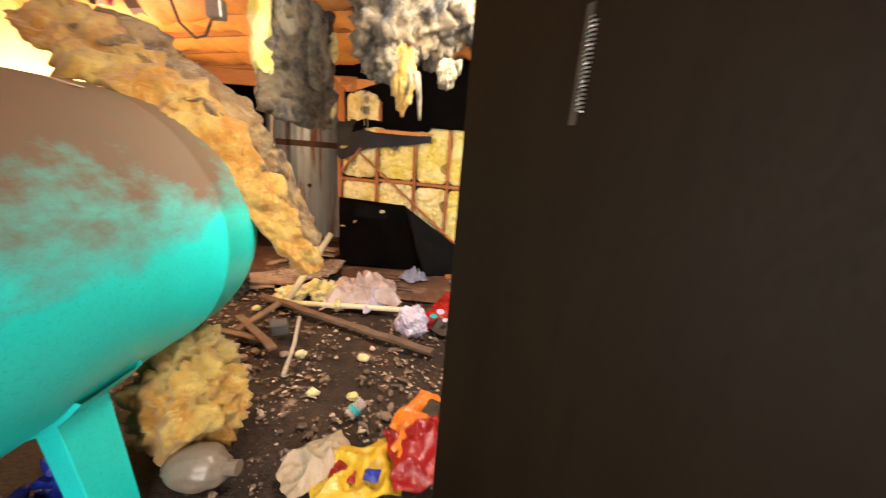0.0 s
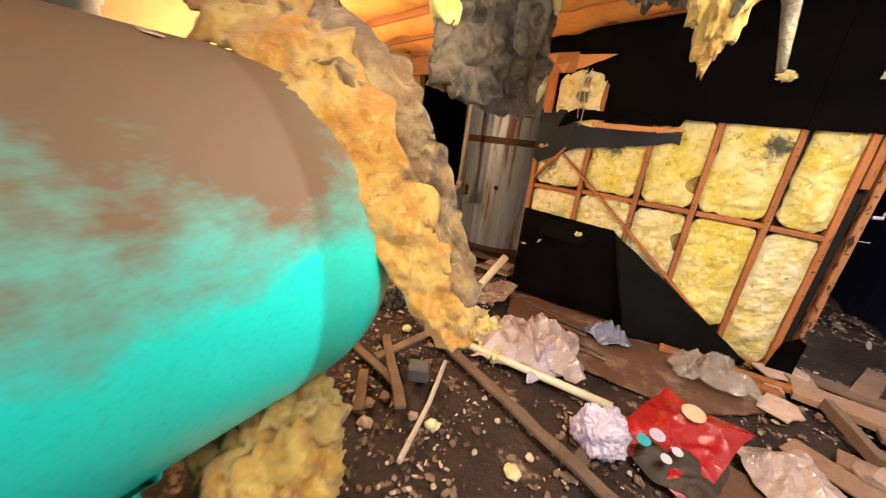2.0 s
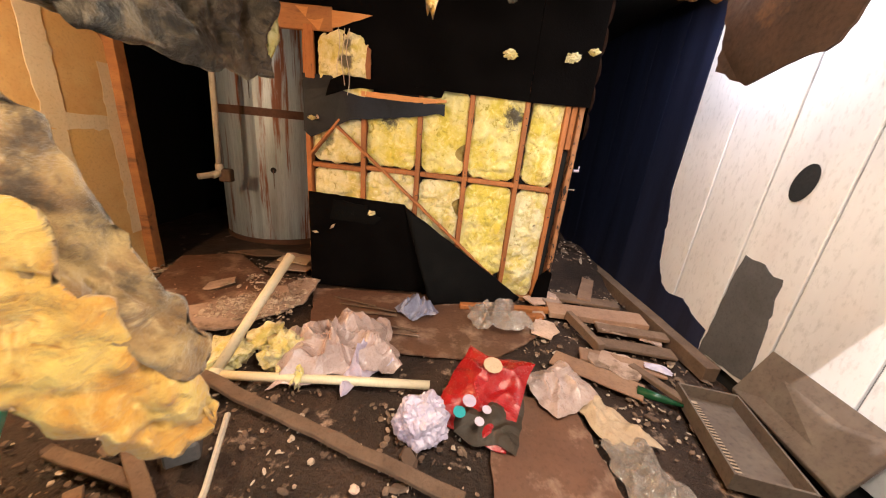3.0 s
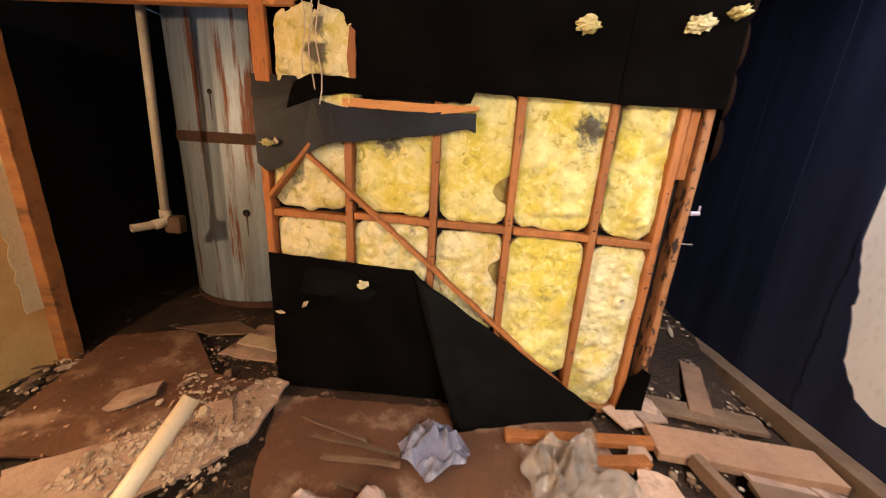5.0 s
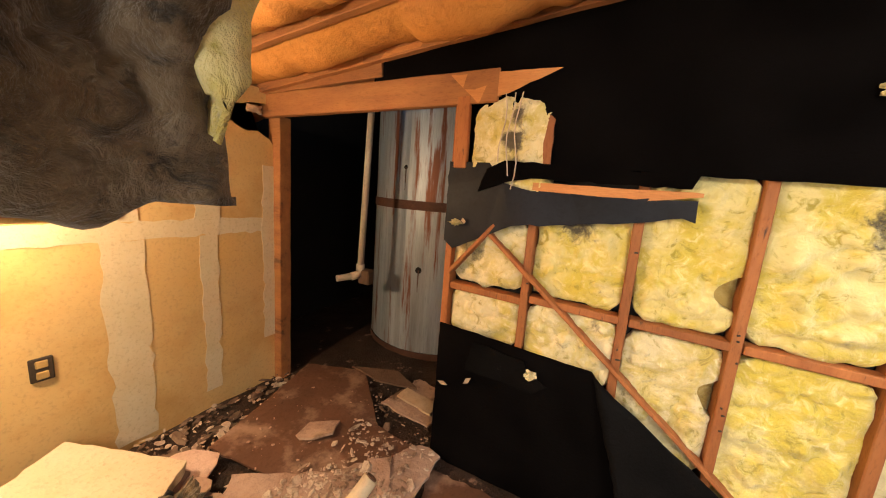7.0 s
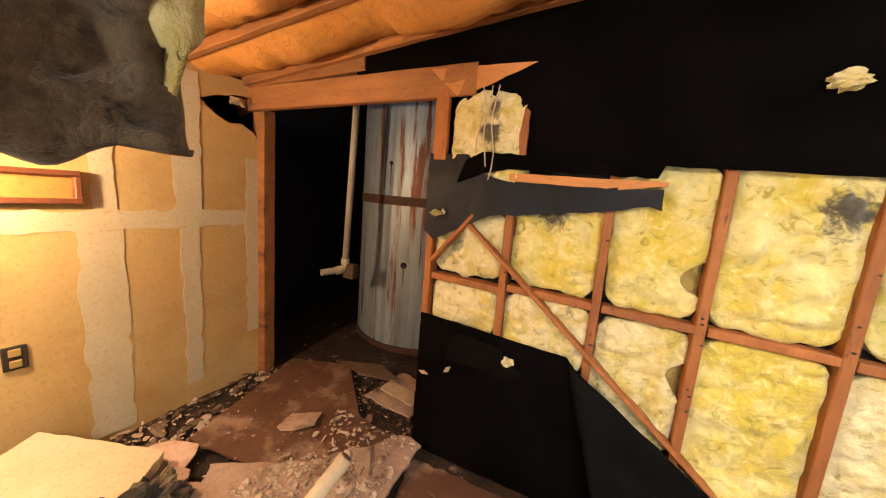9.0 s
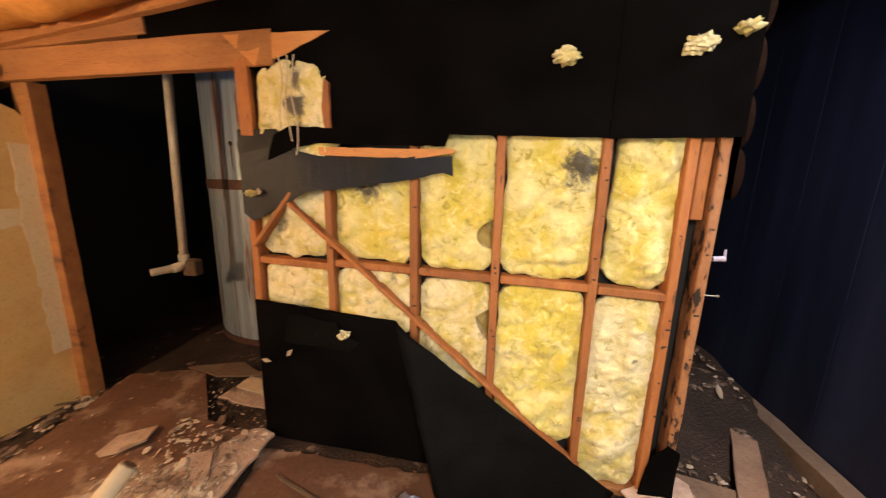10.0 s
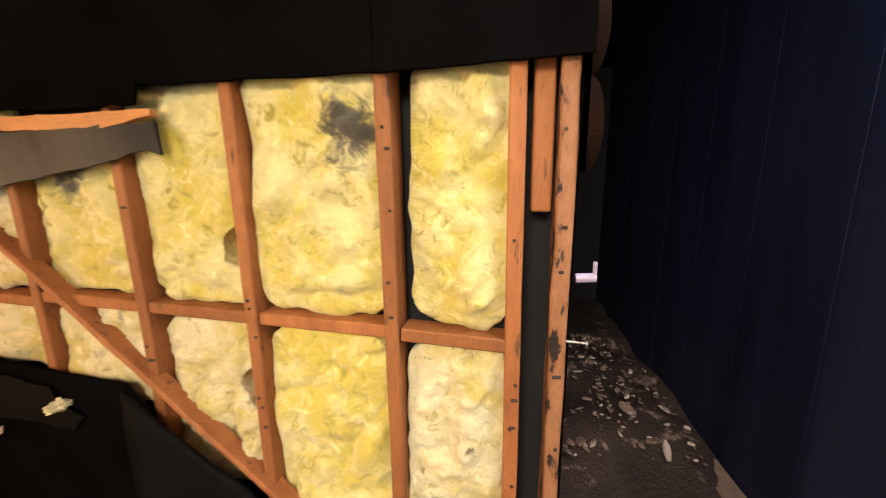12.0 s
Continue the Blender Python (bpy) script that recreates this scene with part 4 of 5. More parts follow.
strip = thing("fallen_insulation_strip", "long yellow-orange insulation batt hanging over the tank's end", "insulation")
part("wool", draped([(-1.74, 1.52, 1.84), (-1.58, 1.50, 1.76), (-1.36, 1.47, 1.635), (-1.06, 1.47, 1.43), (-0.88, 1.54, 1.16), (-0.79, 1.63, 0.93), (-0.71, 1.69, 0.80), (-0.68, 1.71, 0.71)], 0.25, 0.05, (0.55, 0.58, 0.45), 3, 0.026), ORANGEWOOL, strip, smooth=True)
part("scorched_side", draped([(-1.60, 1.62, 1.86), (-1.36, 1.60, 1.75), (-1.02, 1.58, 1.53), (-0.84, 1.65, 1.24), (-0.74, 1.71, 0.99), (-0.68, 1.75, 0.86)], 0.20, 0.05, (0.5, 0.7, 0.2), 8, 0.03), wool("browned_glass_wool", (0.16, 0.085, 0.03), (0.30, 0.20, 0.08), (0.05, 0.03, 0.015), (0.5, 0.64), 21.0), strip, "brown scorched backing", True)

flap = thing("hanging_insulation_flap", "sooty insulation batt hanging down from the rafters", "insulation")
FM = Matrix.Translation((-0.945, 2.23, 1.89)) @ Matrix.Rotation(radians(77), 4, "Z") @ Matrix.Rotation(radians(3), 4, "Y")
part("wool", batt((0.68, 0.07, 0.76), FM, 0.045, 0.011, 5, 0.03, 0.5), DARKWOOL, flap, smooth=True)
part("clean_wool", batt((0.12, 0.10, 0.60), FM @ Matrix.Translation((-0.315, 0.0, 0.10)), 0.022, 0.012, 6, 0.03, 0.5), GLASSWOOL, flap, "clean yellow edge of the batt", True)
part("torn_edge", batt((0.07, 0.08, 0.24), FM @ Matrix.Translation((0.325, -0.006, -0.17)), 0.024, 0.012, 9, 0.035, 0.5), GLASSWOOL, flap, "yellow wool showing along the torn edge", True)
part("torn_edge", batt((0.06, 0.07, 0.22), FM @ Matrix.Translation((0.325, -0.006, 0.16)), 0.024, 0.012, 19, 0.035, 0.5), PALEWOOL, flap, smooth=True)
part("grey_wool", batt((0.20, 0.04, 0.44), FM @ Matrix.Translation((0.14, -0.034, 0.08)), 0.022, 0.013, 15, 0.05, 0.5), GREYWOOL, flap, "grey matted fibres", True)
part("grey_wool", batt((0.16, 0.04, 0.30), FM @ Matrix.Translation((-0.16, -0.034, 0.20)), 0.022, 0.013, 25, 0.05, 0.5), GREYWOOL, flap, smooth=True)
part("felt_backing", batt((0.30, 0.03, 0.12), FM @ Matrix.Translation((-0.17, -0.030, -0.33)), 0.016, 0.012, 16, 0.03, 0.7), DARKWOOL, flap, "dark torn lower edge", True)

wad = thing("hanging_insulation_wad", "grey matted insulation drooping from the ceiling in strands", "insulation")
for k, (c, r, mat) in enumerate([((-0.24, 1.86, 2.12), (0.17, 0.10, 0.22), DARKWOOL), ((-0.10, 1.92, 2.42), (0.22, 0.08, 0.20), DARKWOOL), ((-0.06, 1.88, 2.16), (0.14, 0.10, 0.17), DARKWOOL), ((-0.17, 1.80, 1.90), (0.05, 0.04, 0.15), ORANGEWOOL), ((0.14, 1.90, 2.20), (0.14, 0.09, 0.12), DARKWOOL), ((0.04, 1.84, 1.93), (0.045, 0.035, 0.07), GREYWOOL), ((0.22, 1.88, 2.05), (0.035, 0.03, 0.09), GREYWOOL), ((-0.34, 1.88, 2.0), (0.06, 0.05, 0.10), GREYWOOL), ((-0.22, 1.83, 1.98), (0.10, 0.06, 0.12), GREYWOOL)]):
    part("matted_wool", lump((c[0] - 0.09, c[1], c[2] - 0.16), r, 0.5 if mat is DARKWOOL else 0.28, k + 3, 5, 2.4), mat, wad, smooth=True)
for k, (a, b) in enumerate([((-0.15, 1.72, 1.80), (-0.115, 1.64, 1.59)), ((-0.18, 1.77, 1.82), (-0.20, 1.76, 1.71)), ((0.04, 1.84, 1.90), (0.05, 1.84, 1.83))]):
    a, b = (a[0] - 0.04, a[1], a[2] - 0.06), (b[0] - 0.04, b[1], b[2] - 0.06)
    part("strand", tube([a, tuple((p + q) / 2 + 0.006 for p, q in zip(a, b)), b], 0.02, 7, taper=0.3), GREYWOOL, wad, smooth=True)

# scorched board hanging torn from the roof by the white panels
hang = Matrix.Translation((1.34, 0, 0)) @ side_plane(0.0)
solo("torn_ceiling_board", board([(3.34, 1.86), (3.45, 2.42), (2.55, 2.42), (2.70, 1.87), (2.90, 1.82), (3.11, 1.76)], 0.014, hang, 0.02, 6, warp=0.04), material("scorched_board", (0.075, 0.036, 0.02), 0.85, mottle=(0.03, 0.018, 0.012), scale=5, fine=40, bump=0.4, stain=(0.20, 0.09, 0.035), stain_scale=3, stain_edge=(0.58, 0.7)), "scorched brown board hanging torn from the roof", "board")

# junction box and wiring at the head of the strip
jb = thing("junction_box", "grey metal junction box with a loop of cable", "junction box")
part("conduit", tube([(-1.24, 1.93, 2.04), (-1.24, 1.93, 2.29)], 0.010, 10), METAL, jb, smooth=True)
part("box", box((-1.28, 1.90, 1.96), (-1.20, 1.96, 2.05), 0.006), METAL, jb)
part("cable", tube([(-1.26, 1.92, 1.96), (-1.30, 1.92, 1.88), (-1.34, 1.90, 1.86), (-1.40, 1.88, 1.92), (-1.44, 1.88, 2.05)], 0.007, 7), INK, jb)
for k, (x, mat) in enumerate([(-1.60, PVC), (-1.56, RED), (-1.64, INK)]):
    solo("wire_connector", tube([(x, 1.70, 2.06), (x + 0.006, 1.69, 1.98), (x, 1.69, 1.91)], 0.017, 8, taper=0.7), mat, ["cream", "red", "black"][k] + " capped wire end hanging from the rafters", "wire", "wire ends")
for k in range(3):
    solo("printed_lettering", box((-1.16 + 0.02 * k, 2.72 + k * 0.045, 2.205), (-0.92 - 0.03 * k, 2.74 + k * 0.045, 2.208)), INK, "dark bars of faded print on kraft paper", "print", "kraft print")

# the lit bulb that glares from behind the hanging insulation
lampo = thing("clamp_lamp", "bare lit bulb on a cord behind the insulation", "lamp", at=(-2.36, 2.30, 1.52))
under("bulb", lump((-2.36, 2.30, 1.52), (0.028, 0.028, 0.034), 0, 1, 3), GLOW, lampo, "glowing bulb", True).visible_shadow = False
under("lamp_holder", tube([(-2.36, 2.30, 1.555), (-2.36, 2.30, 1.61)], 0.02, 12), INK, lampo)
under("cord", tube([(-2.36, 2.30, 1.61), (-2.35, 2.31, 1.9), (-2.36, 2.30, 2.2)], 0.004, 6), INK, lampo)

# outlet on the drywall
outlet = thing("wall_outlet", "beige double socket on the stained drywall", "outlet", at=(-2.70, 2.75, 0.60))
under("plate", box((-2.703, 2.712, 0.545), (-2.69, 2.788, 0.658), 0.004), INK, outlet)
for z in (0.575, 0.628):
    under("socket", box((-2.692, 2.73, z - 0.018), (-2.684, 2.77, z + 0.018), 0.004), BEIGE, outlet)

# ---------------- floor litter ----------------
def lying(name, outline, at, turn, mat, label, cat, group="", thick=0.012, tilt=(0, 0), seed=0, jag=0.012, warp=0.012):
    m = Matrix.Translation(at) @ Matrix.Rotation(radians(turn), 4, "Z") @ Matrix.Rotation(radians(tilt[0]), 4, "X") @ Matrix.Rotation(radians(tilt[1]), 4, "Y")
    return solo(name, board(outline, thick, m, jag, seed, 0.05, warp), mat, label, cat, group)


lying("fallen_board", [(-2.28, 3.22), (-2.55, 4.12), (-2.10, 4.30), (-1.62, 3.85), (-1.20, 3.80), (-1.18, 3.50), (-1.75, 3.28)], (0, 0, 0.050), 0, SHEET, "brown fallen ceiling board lying on the floor", "board", thick=0.014, seed=2)
lying("plaster_slab", [(-1.98, 3.16), (-1.60, 3.42), (-1.30, 3.84), (-1.16, 3.82), (-1.15, 3.42), (-1.45, 3.05), (-1.80, 2.95)], (0, 0, 0.068), 0, SLAB, "crumbling pinkish plasterboard slab on the floor", "rubble", "plaster slabs", 0.016, seed=5, jag=0.03)
lying("plaster_slab", [(-2.1, 3.05), (-1.7, 3.16), (-1.6, 2.98), (-1.95, 2.86)], (0, 0, 0.04), 0, SLAB, "crumbling pinkish plasterboard slab on the floor", "rubble", "plaster slabs", 0.016, seed=9, jag=0.03)
lying("plaster_slab", [(-1.75, 4.05), (-1.36, 4.02), (-1.32, 4.38), (-1.68, 4.45)], (0, 0, 0.05), 0, SLAB, "crumbling pinkish plasterboard slab on the floor", "rubble", "plaster slabs", 0.012, seed=11, jag=0.03)
lying("white_board_scrap", [(-0.14, -0.06), (0.16, -0.07), (0.13, 0.05), (-0.15, 0.06)], (-1.52, 4.16, 0.10), -8, CREAM, "white torn scrap of board", "scrap", seed=3)
lying("dark_board", [(-2.2, 4.25), (-1.85, 4.4), (-1.6, 4.28), (-1.9, 4.2)], (0, 0, 0.09), 0, GREYWOOD, "thin dark broken board", "board", seed=4)
lying("brown_floor_sheet", [(-1.2, 3.78), (-0.95, 3.0), (0.2, 2.95), (0.62, 3.3), (0.55, 3.80)], (0, 0, 0.022), 0, SHEET, "dark brown floor sheet, bare and stained", "floor sheet", thick=0.012, seed=14, jag=0.02)
lying("brown_floor_sheet", [(0.1, 2.05), (0.15, 2.62), (0.62, 2.7), (0.66, 2.12)], (0, 0, 0.022), 0, SHEET, "dark brown floor sheet, bare and stained", "floor sheet", thick=0.012, seed=16, jag=0.02)
for k in range(14):
    r = random.Random(k + 90)
    x, y = (r.uniform(-2.3, -1.3), r.uniform(2.85, 4.2)) if k < 4 else (r.uniform(0.55, 1.5), r.uniform(2.75, 4.1))
    s = r.uniform(0.06, 0.15)
    lying("plaster_piece", [(-s, -s * 0.6), (s * 0.7, -s * 0.8), (s * 1.1, s * 0.3), (s * 0.1, s * 0.8), (-s * 0.9, s * 0.5)], (x, y, 0.075 if k < 4 else 0.05), r.uniform(0, 360), SLAB, "broken piece of pinkish plasterboard", "rubble", "plaster pieces", 0.012, (r.uniform(-9, 9), r.uniform(-9, 9)), k, 0.035)
for k in range(5):
    solo("wood_strip", beam((-1.0 + 0.1 * k, 3.62 - 0.11 * k, 0.045), (-0.62 + 0.09 * k + 0.08 * (k % 2), 3.50 - 0.10 * k + 0.05 * (k % 3), 0.045), 0.018 + 0.006 * (k % 3), 0.010, worn=0.006, seed=k), GREYWOOD, "thin dark wooden strip on the floor", "strip", "wood strips")

solo("torn_paper", crumple((-2.688, 3.78, 1.975), (0.10, 0.05), 90, 0.03, 61, 12, 12, 0.3, 80), CREAM, "white torn paper curling from the hole in the drywall", "scrap")
# leaning foam box lit by the window
foam = thing("broken_foam_block", "pale broken foam-lined board lying under the window", "board")
part("slab", board([(-0.30, -0.22), (0.30, -0.20), (0.26, 0.20), (-0.28, 0.22)], 0.07, Matrix.Translation((-2.26, 2.74, 0.17)) @ Matrix.Rotation(radians(34), 4, "Z") @ Matrix.Rotation(radians(10), 4, "Y"), 0.012, 4, warp=0.01), PLASTER, foam)
part("backing", board([(-0.30, -0.23), (0.31, -0.21), (0.27, 0.21), (-0.29, 0.23)], 0.05, Matrix.Translation((-2.26, 2.74, 0.11)) @ Matrix.Rotation(radians(34), 4, "Z") @ Matrix.Rotation(radians(10), 4, "Y"), 0.012, 8), RUST, foam, "dark underside")
solo("insulation_tuft", lump((-1.90, 2.84, 0.10), (0.10, 0.16, 0.14), 0.5, 4, 4), DARKWOOL, "dark shaggy tuft of insulation on the floor", "insulation", "floor tufts")
solo("orange_peel_scrap", tube([(-2.42, 2.58, 0.05), (-2.44, 2.57, 0.12), (-2.40, 2.56, 0.16), (-2.36, 2.55, 0.13)], 0.02, 8, taper=0.5), ORANGE, "curled orange scrap standing on the floor", "scrap")

# white pipes and timbers
wp = thing("white_pipe_frame", "two joined white plastic pipes lying on the rubble", "pipe")
part("long_pipe", tube([(-1.29, 2.61, 0.07), (-0.74, 2.63, 0.075), (-0.17, 2.65, 0.07)], 0.024, 14, True), PVC, wp, smooth=True)
part("raised_pipe", tube([(-1.30, 2.62, 0.075), (-1.19, 2.86, 0.33), (-1.08, 3.10, 0.58)], 0.027, 14, True), PVC, wp, smooth=True)
# short brown plug puts the bore's shade into colour
part("bore", tube([(-1.0835, 3.0925, 0.572), (-1.0788, 3.1028, 0.5828)], 0.0195, 14), RUST, wp, "brown plug painting the shade inside the pipe's bore")
part("elbow", lump((-1.295, 2.615, 0.075), (0.04, 0.04, 0.034), 0.05, 1, 3), PVC, wp, smooth=True)
solo("old_plank", beam((-1.52, 2.64, 0.10), (-0.02, 2.06, 0.05), 0.06, 0.03, worn=0.014, seed=3), GREYWOOD, "weathered grey plank lying across the rubble", "plank")
solo("thin_stick", tube([(-1.08, 2.36, 0.08), (-0.98, 2.05, 0.05), (-0.89, 1.70, 0.05)], 0.013, 7), GREYPVC, "thin grey stick lying on rubble", "stick")
for k, (a, b) in enumerate([((-1.55, 2.35, 0.06), (-1.05, 1.9, 0.09)), ((-1.65, 2.15, 0.05), (-1.2, 2.05, 0.05)), ((-1.42, 2.02, 0.05), (-1.22, 1.78, 0.06)), ((-1.3, 2.5, 0.12), (-1.45, 2.15, 0.05))]):
    solo("broken_board", beam(a, b, 0.055, 0.02, worn=0.008, seed=k), GREYWOOD, "short broken board among the rubble", "board", "broken boards")
solo("grey_block", box((-0.06, -0.05, 0), (0.06, 0.05, 0.09), 0.01, None, Matrix.Translation((-1.15, 2.18, 0.04)) @ Matrix.Rotation(0.5, 4, "Z")), GREYP, "small grey block on the rubble", "block")

# wood by the right wall
for k, (a, b, w, h, mat) in enumerate([
    ((0.80, 3.68, 0.05), (1.58, 3.58, 0.06), 0.20, 0.05, PINKWOOD), ((0.05, 3.62, 0.05), (0.82, 3.66, 0.05), 0.06, 0.04, STUD), ((0.40, 3.50, 0.04), (0.72, 3.54, 0.05), 0.06, 0.05, STUD),
    ((0.92, 3.55, 0.09), (1.02, 3.15, 0.06), 0.05, 0.07, RUST), ((1.0, 3.25, 0.05), (1.55, 3.15, 0.05), 0.12, 0.025, GREYWOOD), ((0.85, 3.1, 0.04), (1.35, 2.95, 0.05), 0.14, 0.02, PINKWOOD),
    ((1.1, 3.42, 0.07), (1.6, 3.32, 0.08), 0.10, 0.03, GREYWOOD), ((0.65, 3.05, 0.03), (1.1, 2.75, 0.04), 0.16, 0.015, PINKWOOD), ((1.15, 3.0, 0.05), (1.3, 2.7, 0.05), 0.06, 0.03, GREYWOOD),
    ((0.9, 4.0, 0.03), (1.5, 3.85, 0.05), 0.14, 0.03, GREYWOOD), ((1.2, 3.9, 0.06), (1.55, 4.6, 0.05), 0.12, 0.02, PINKWOOD)]):
    solo("loose_timber", beam(a, b, w, h, worn=0.006, seed=k + 20), mat, "dusty length of loose timber on the floor", "timber", "loose timbers")

# metal tray and leaning board at the foot of the white panels
tray = thing("heater_tray", "grimy open metal tray with a perforated strip", "tray", at=(1.39, 2.46, 0.0))
TM = Matrix.Translation((1.39, 2.46, 0.02)) @ Matrix.Rotation(radians(-14), 4, "Z")
TI = Matrix.Translation((-1.39, -2.46, 0))
for a, b in [((-0.15, -0.29, 0), (0.15, 0.29, 0.012)), ((-0.16, -0.30, 0), (-0.148, 0.30, 0.09)), ((0.148, -0.30, 0), (0.16, 0.30, 0.09)), ((-0.148, 0.288, 0), (0.148, 0.30, 0.09)), ((-0.148, -0.30, 0), (0.148, -0.288, 0.09))]:
    part("tray_side", box(a, b, 0.002, None, TI @ TM), TRAYM, tray)
strip_bm = box((-0.12, -0.25, 0.012), (-0.07, 0.23, 0.035), 0.003, None, TI @ TM)
part("perforated_strip", strip_bm, CREAM, tray, "pale perforated strip")
for k in range(22):
    part("slot", box((-0.115, -0.24 + k * 0.0205, 0.036), (-0.075, -0.231 + k * 0.0205, 0.0375), 0, None, TI @ TM), INK, tray)
def leaning():
    """A thick panel propped from the tray's rim up against the wall."""
    bm = bmesh.new()
    rim = [(1.625, 2.77, 0.11), (1.700, 2.72, 0.42), (1.700, 2.14, 0.39), (1.535, 2.13, 0.11)]
    top = [bm.verts.new(p) for p in rim]
    low = [bm.verts.new((x + 0.012, y, z - 0.03)) for x, y, z in rim]
    bm.faces.new(top)
    bm.faces.new(low[::-1])
    for k in range(4):
        bm.faces.new((top[k], low[k], low[(k + 1) % 4], top[(k + 1) % 4]))
    bmesh.ops.bevel(bm, geom=bm.edges[:], offset=0.004, segments=1, affect="EDGES")
    return bm


solo("leaning_panel", leaning(), TRAYM, "purplish-brown metal panel leaning at the wall foot", "panel")
for k, (y0, y1) in enumerate(((2.20, 2.22), (2.66, 2.68))):
    solo("panel_foot", box((1.645, y0, -0.02), (1.69, y1, 0.20), 0.004), TRAYM, "small metal foot under the leaning panel", "foot", "panel feet")

# bags, packets and wrappers
solo("plastic_film", crumple((-0.72, 2.92, 0.03), (0.66, 0.50), 20, 0.24, 3, 40, 5, 0.3), BAG, "heap of pale crumpled plastic film", "plastic bag", smooth=False)
solo("plastic_film", crumple((-0.60, 2.78, 0.04), (0.34, 0.28), 50, 0.16, 5, 34, 7, 0.3), WHITEBAG, "shiny lilac-white crumpled plastic bag", "plastic bag")
for k, (c, r) in enumerate([((-1.02, 2.82, 0.08), (0.13, 0.12, 0.10)), ((-0.88, 2.74, 0.07), (0.06, 0.14, 0.07)), ((-1.18, 2.98, 0.06), (0.12, 0.10, 0.07)), ((-1.35, 2.80, 0.06), (0.12, 0.14, 0.07))]):
    solo("insulation_tuft", lump(c, r, 0.5, k + 30, 4), PALEWOOL, "torn tuft of yellow glass wool on the floor", "insulation", "floor tufts", smooth=True)
red = thing("red_food_packet", "large crumpled red food packet with printed spots", "packet")
part("sack", crumple((0.13, 2.60, 0.10), (0.38, 0.52), -26, 0.10, 8, 40, 4.0, 0.05, 12), RED, red)
part("dark_underside", crumple((0.14, 2.46, 0.055), (0.30, 0.30), -18, 0.10, 12, 26, 5, 0.2, 6), INK, red)
for k, (x, y, s, mat) in enumerate([(0.02, 2.44, 0.045, WHITEBAG), (0.10, 2.40, 0.03, WHITEBAG), (-0.03, 2.38, 0.04, TEALP), (0.06, 2.34, 0.03, WHITEBAG), (0.16, 2.66, 0.07, CREAM)]):
    bm = bmesh.new()
    bmesh.ops.create_circle(bm, cap_ends=True, segments=12, radius=s * 0.75, matrix=Matrix.Translation((x, y, 0.175 + (y - 2.4) * 0.2)) @ Matrix.Rotation(radians(14), 4, "X"))
    part("printed_spot", bm, mat, red)
solo("white_bag", lump((-0.20, 2.38, 0.10), (0.12, 0.11, 0.13), 0.20, 6, 5, 2.2), WHITEBAG, "crumpled white plastic bag knotted on the floor", "plastic bag")
solo("pale_rag", crumple((0.58, 2.72, 0.04), (0.36, 0.30), 30, 0.12, 15, 30, 6, 0.35), BAG, "crumpled cream-white plastic rag", "rag")
solo("pale_rag", crumple((0.76, 2.56, 0.03), (0.20, 0.42), 25, 0.07, 17, 28, 7, 0.35), CREAM, "crumpled cream-white plastic rag", "rag")
solo("clear_tub", crumple((0.33, 3.42, 0.05), (0.40, 0.34), 15, 0.17, 21, 30, 8, 0.2), CLEAR, "crushed clear plastic film bag", "plastic bag")
solo("blue_grey_bag", crumple((-0.30, 3.50, 0.03), (0.28, 0.26), 40, 0.13, 25, 28, 8, 0.3), BLUEBAG, "small crumpled blue-grey plastic bag", "plastic bag")
solo("white_scrap", crumple((1.30, 2.95, 0.07), (0.16, 0.06), -30, 0.03, 27, 12), WHITEBAG, "white torn packet scrap", "scrap")
solo("clear_tub", crumple((0.80, 2.22, 0.03), (0.26, 0.40), 10, 0.08, 29, 28, 8, 0.25), CLEAR, "crushed clear plastic film bag", "plastic bag")
solo("green_bottle", tube([(1.06, 2.76, 0.05), (1.18, 2.70, 0.05), (1.21, 2.685, 0.05), (1.27, 2.66, 0.05)], 0.03, 12, taper=0.4), GREEN, "dark green bottle lying in the rubble", "bottle", smooth=True)

# near litter beside the tank leg
heap = thing("insulation_heap", "clump of yellow glass wool under the tank", "insulation")
part("wool", lump((-1.10, 1.27, 0.20), (0.23, 0.20, 0.22), 0.30, 9, 5, 2.8), ORANGEWOOL, heap, smooth=True)
part("fallen_wool", lump((-1.20, 1.42, 0.30), (0.18, 0.18, 0.18), 0.32, 12, 5, 2.8), TANWOOL, heap, smooth=True)
jug = thing("plastic_jug", "frosted white plastic jug lying on its side", "jug")
part("body", lump((-0.93, 1.06, 0.085), (0.13, 0.09, 0.085), 0.10, 3, 4, 1.5), FROSTED, jug, smooth=True)
part("neck", tube([(-0.81, 1.06, 0.09), (-0.76, 1.06, 0.095)], 0.03, 12), FROSTED, jug)
for k, (c, r) in enumerate([((-1.32, 0.72, 0.10), (0.14, 0.16, 0.12)), ((-1.22, 0.55, 0.07), (0.16, 0.10, 0.08)), ((-1.28, 0.92, 0.12), (0.08, 0.08, 0.14))]):
    solo("blue_tarp_wad", lump(c, r, 0.4, k + 50, 4, 2.6), BLUEP, "crumpled deep-blue plastic under the tank", "tarp", "blue plastic")
pk = thing("snack_packet", "shiny orange and red snack packet", "packet")
part("foil", crumple((-0.05, 1.46, 0.05), (0.20, 0.34), -25, 0.10, 31, 28, 7, 0.15), ORANGE, pk)
part("red_end", crumple((0.0, 1.36, 0.08), (0.17, 0.16), -25, 0.07, 33, 22, 7, 0.15), RED, pk)
part("dark_label", crumple((0.01, 1.44, 0.10), (0.11, 0.14), -25, 0.05, 35, 18, 7, 0.15), INK, pk)
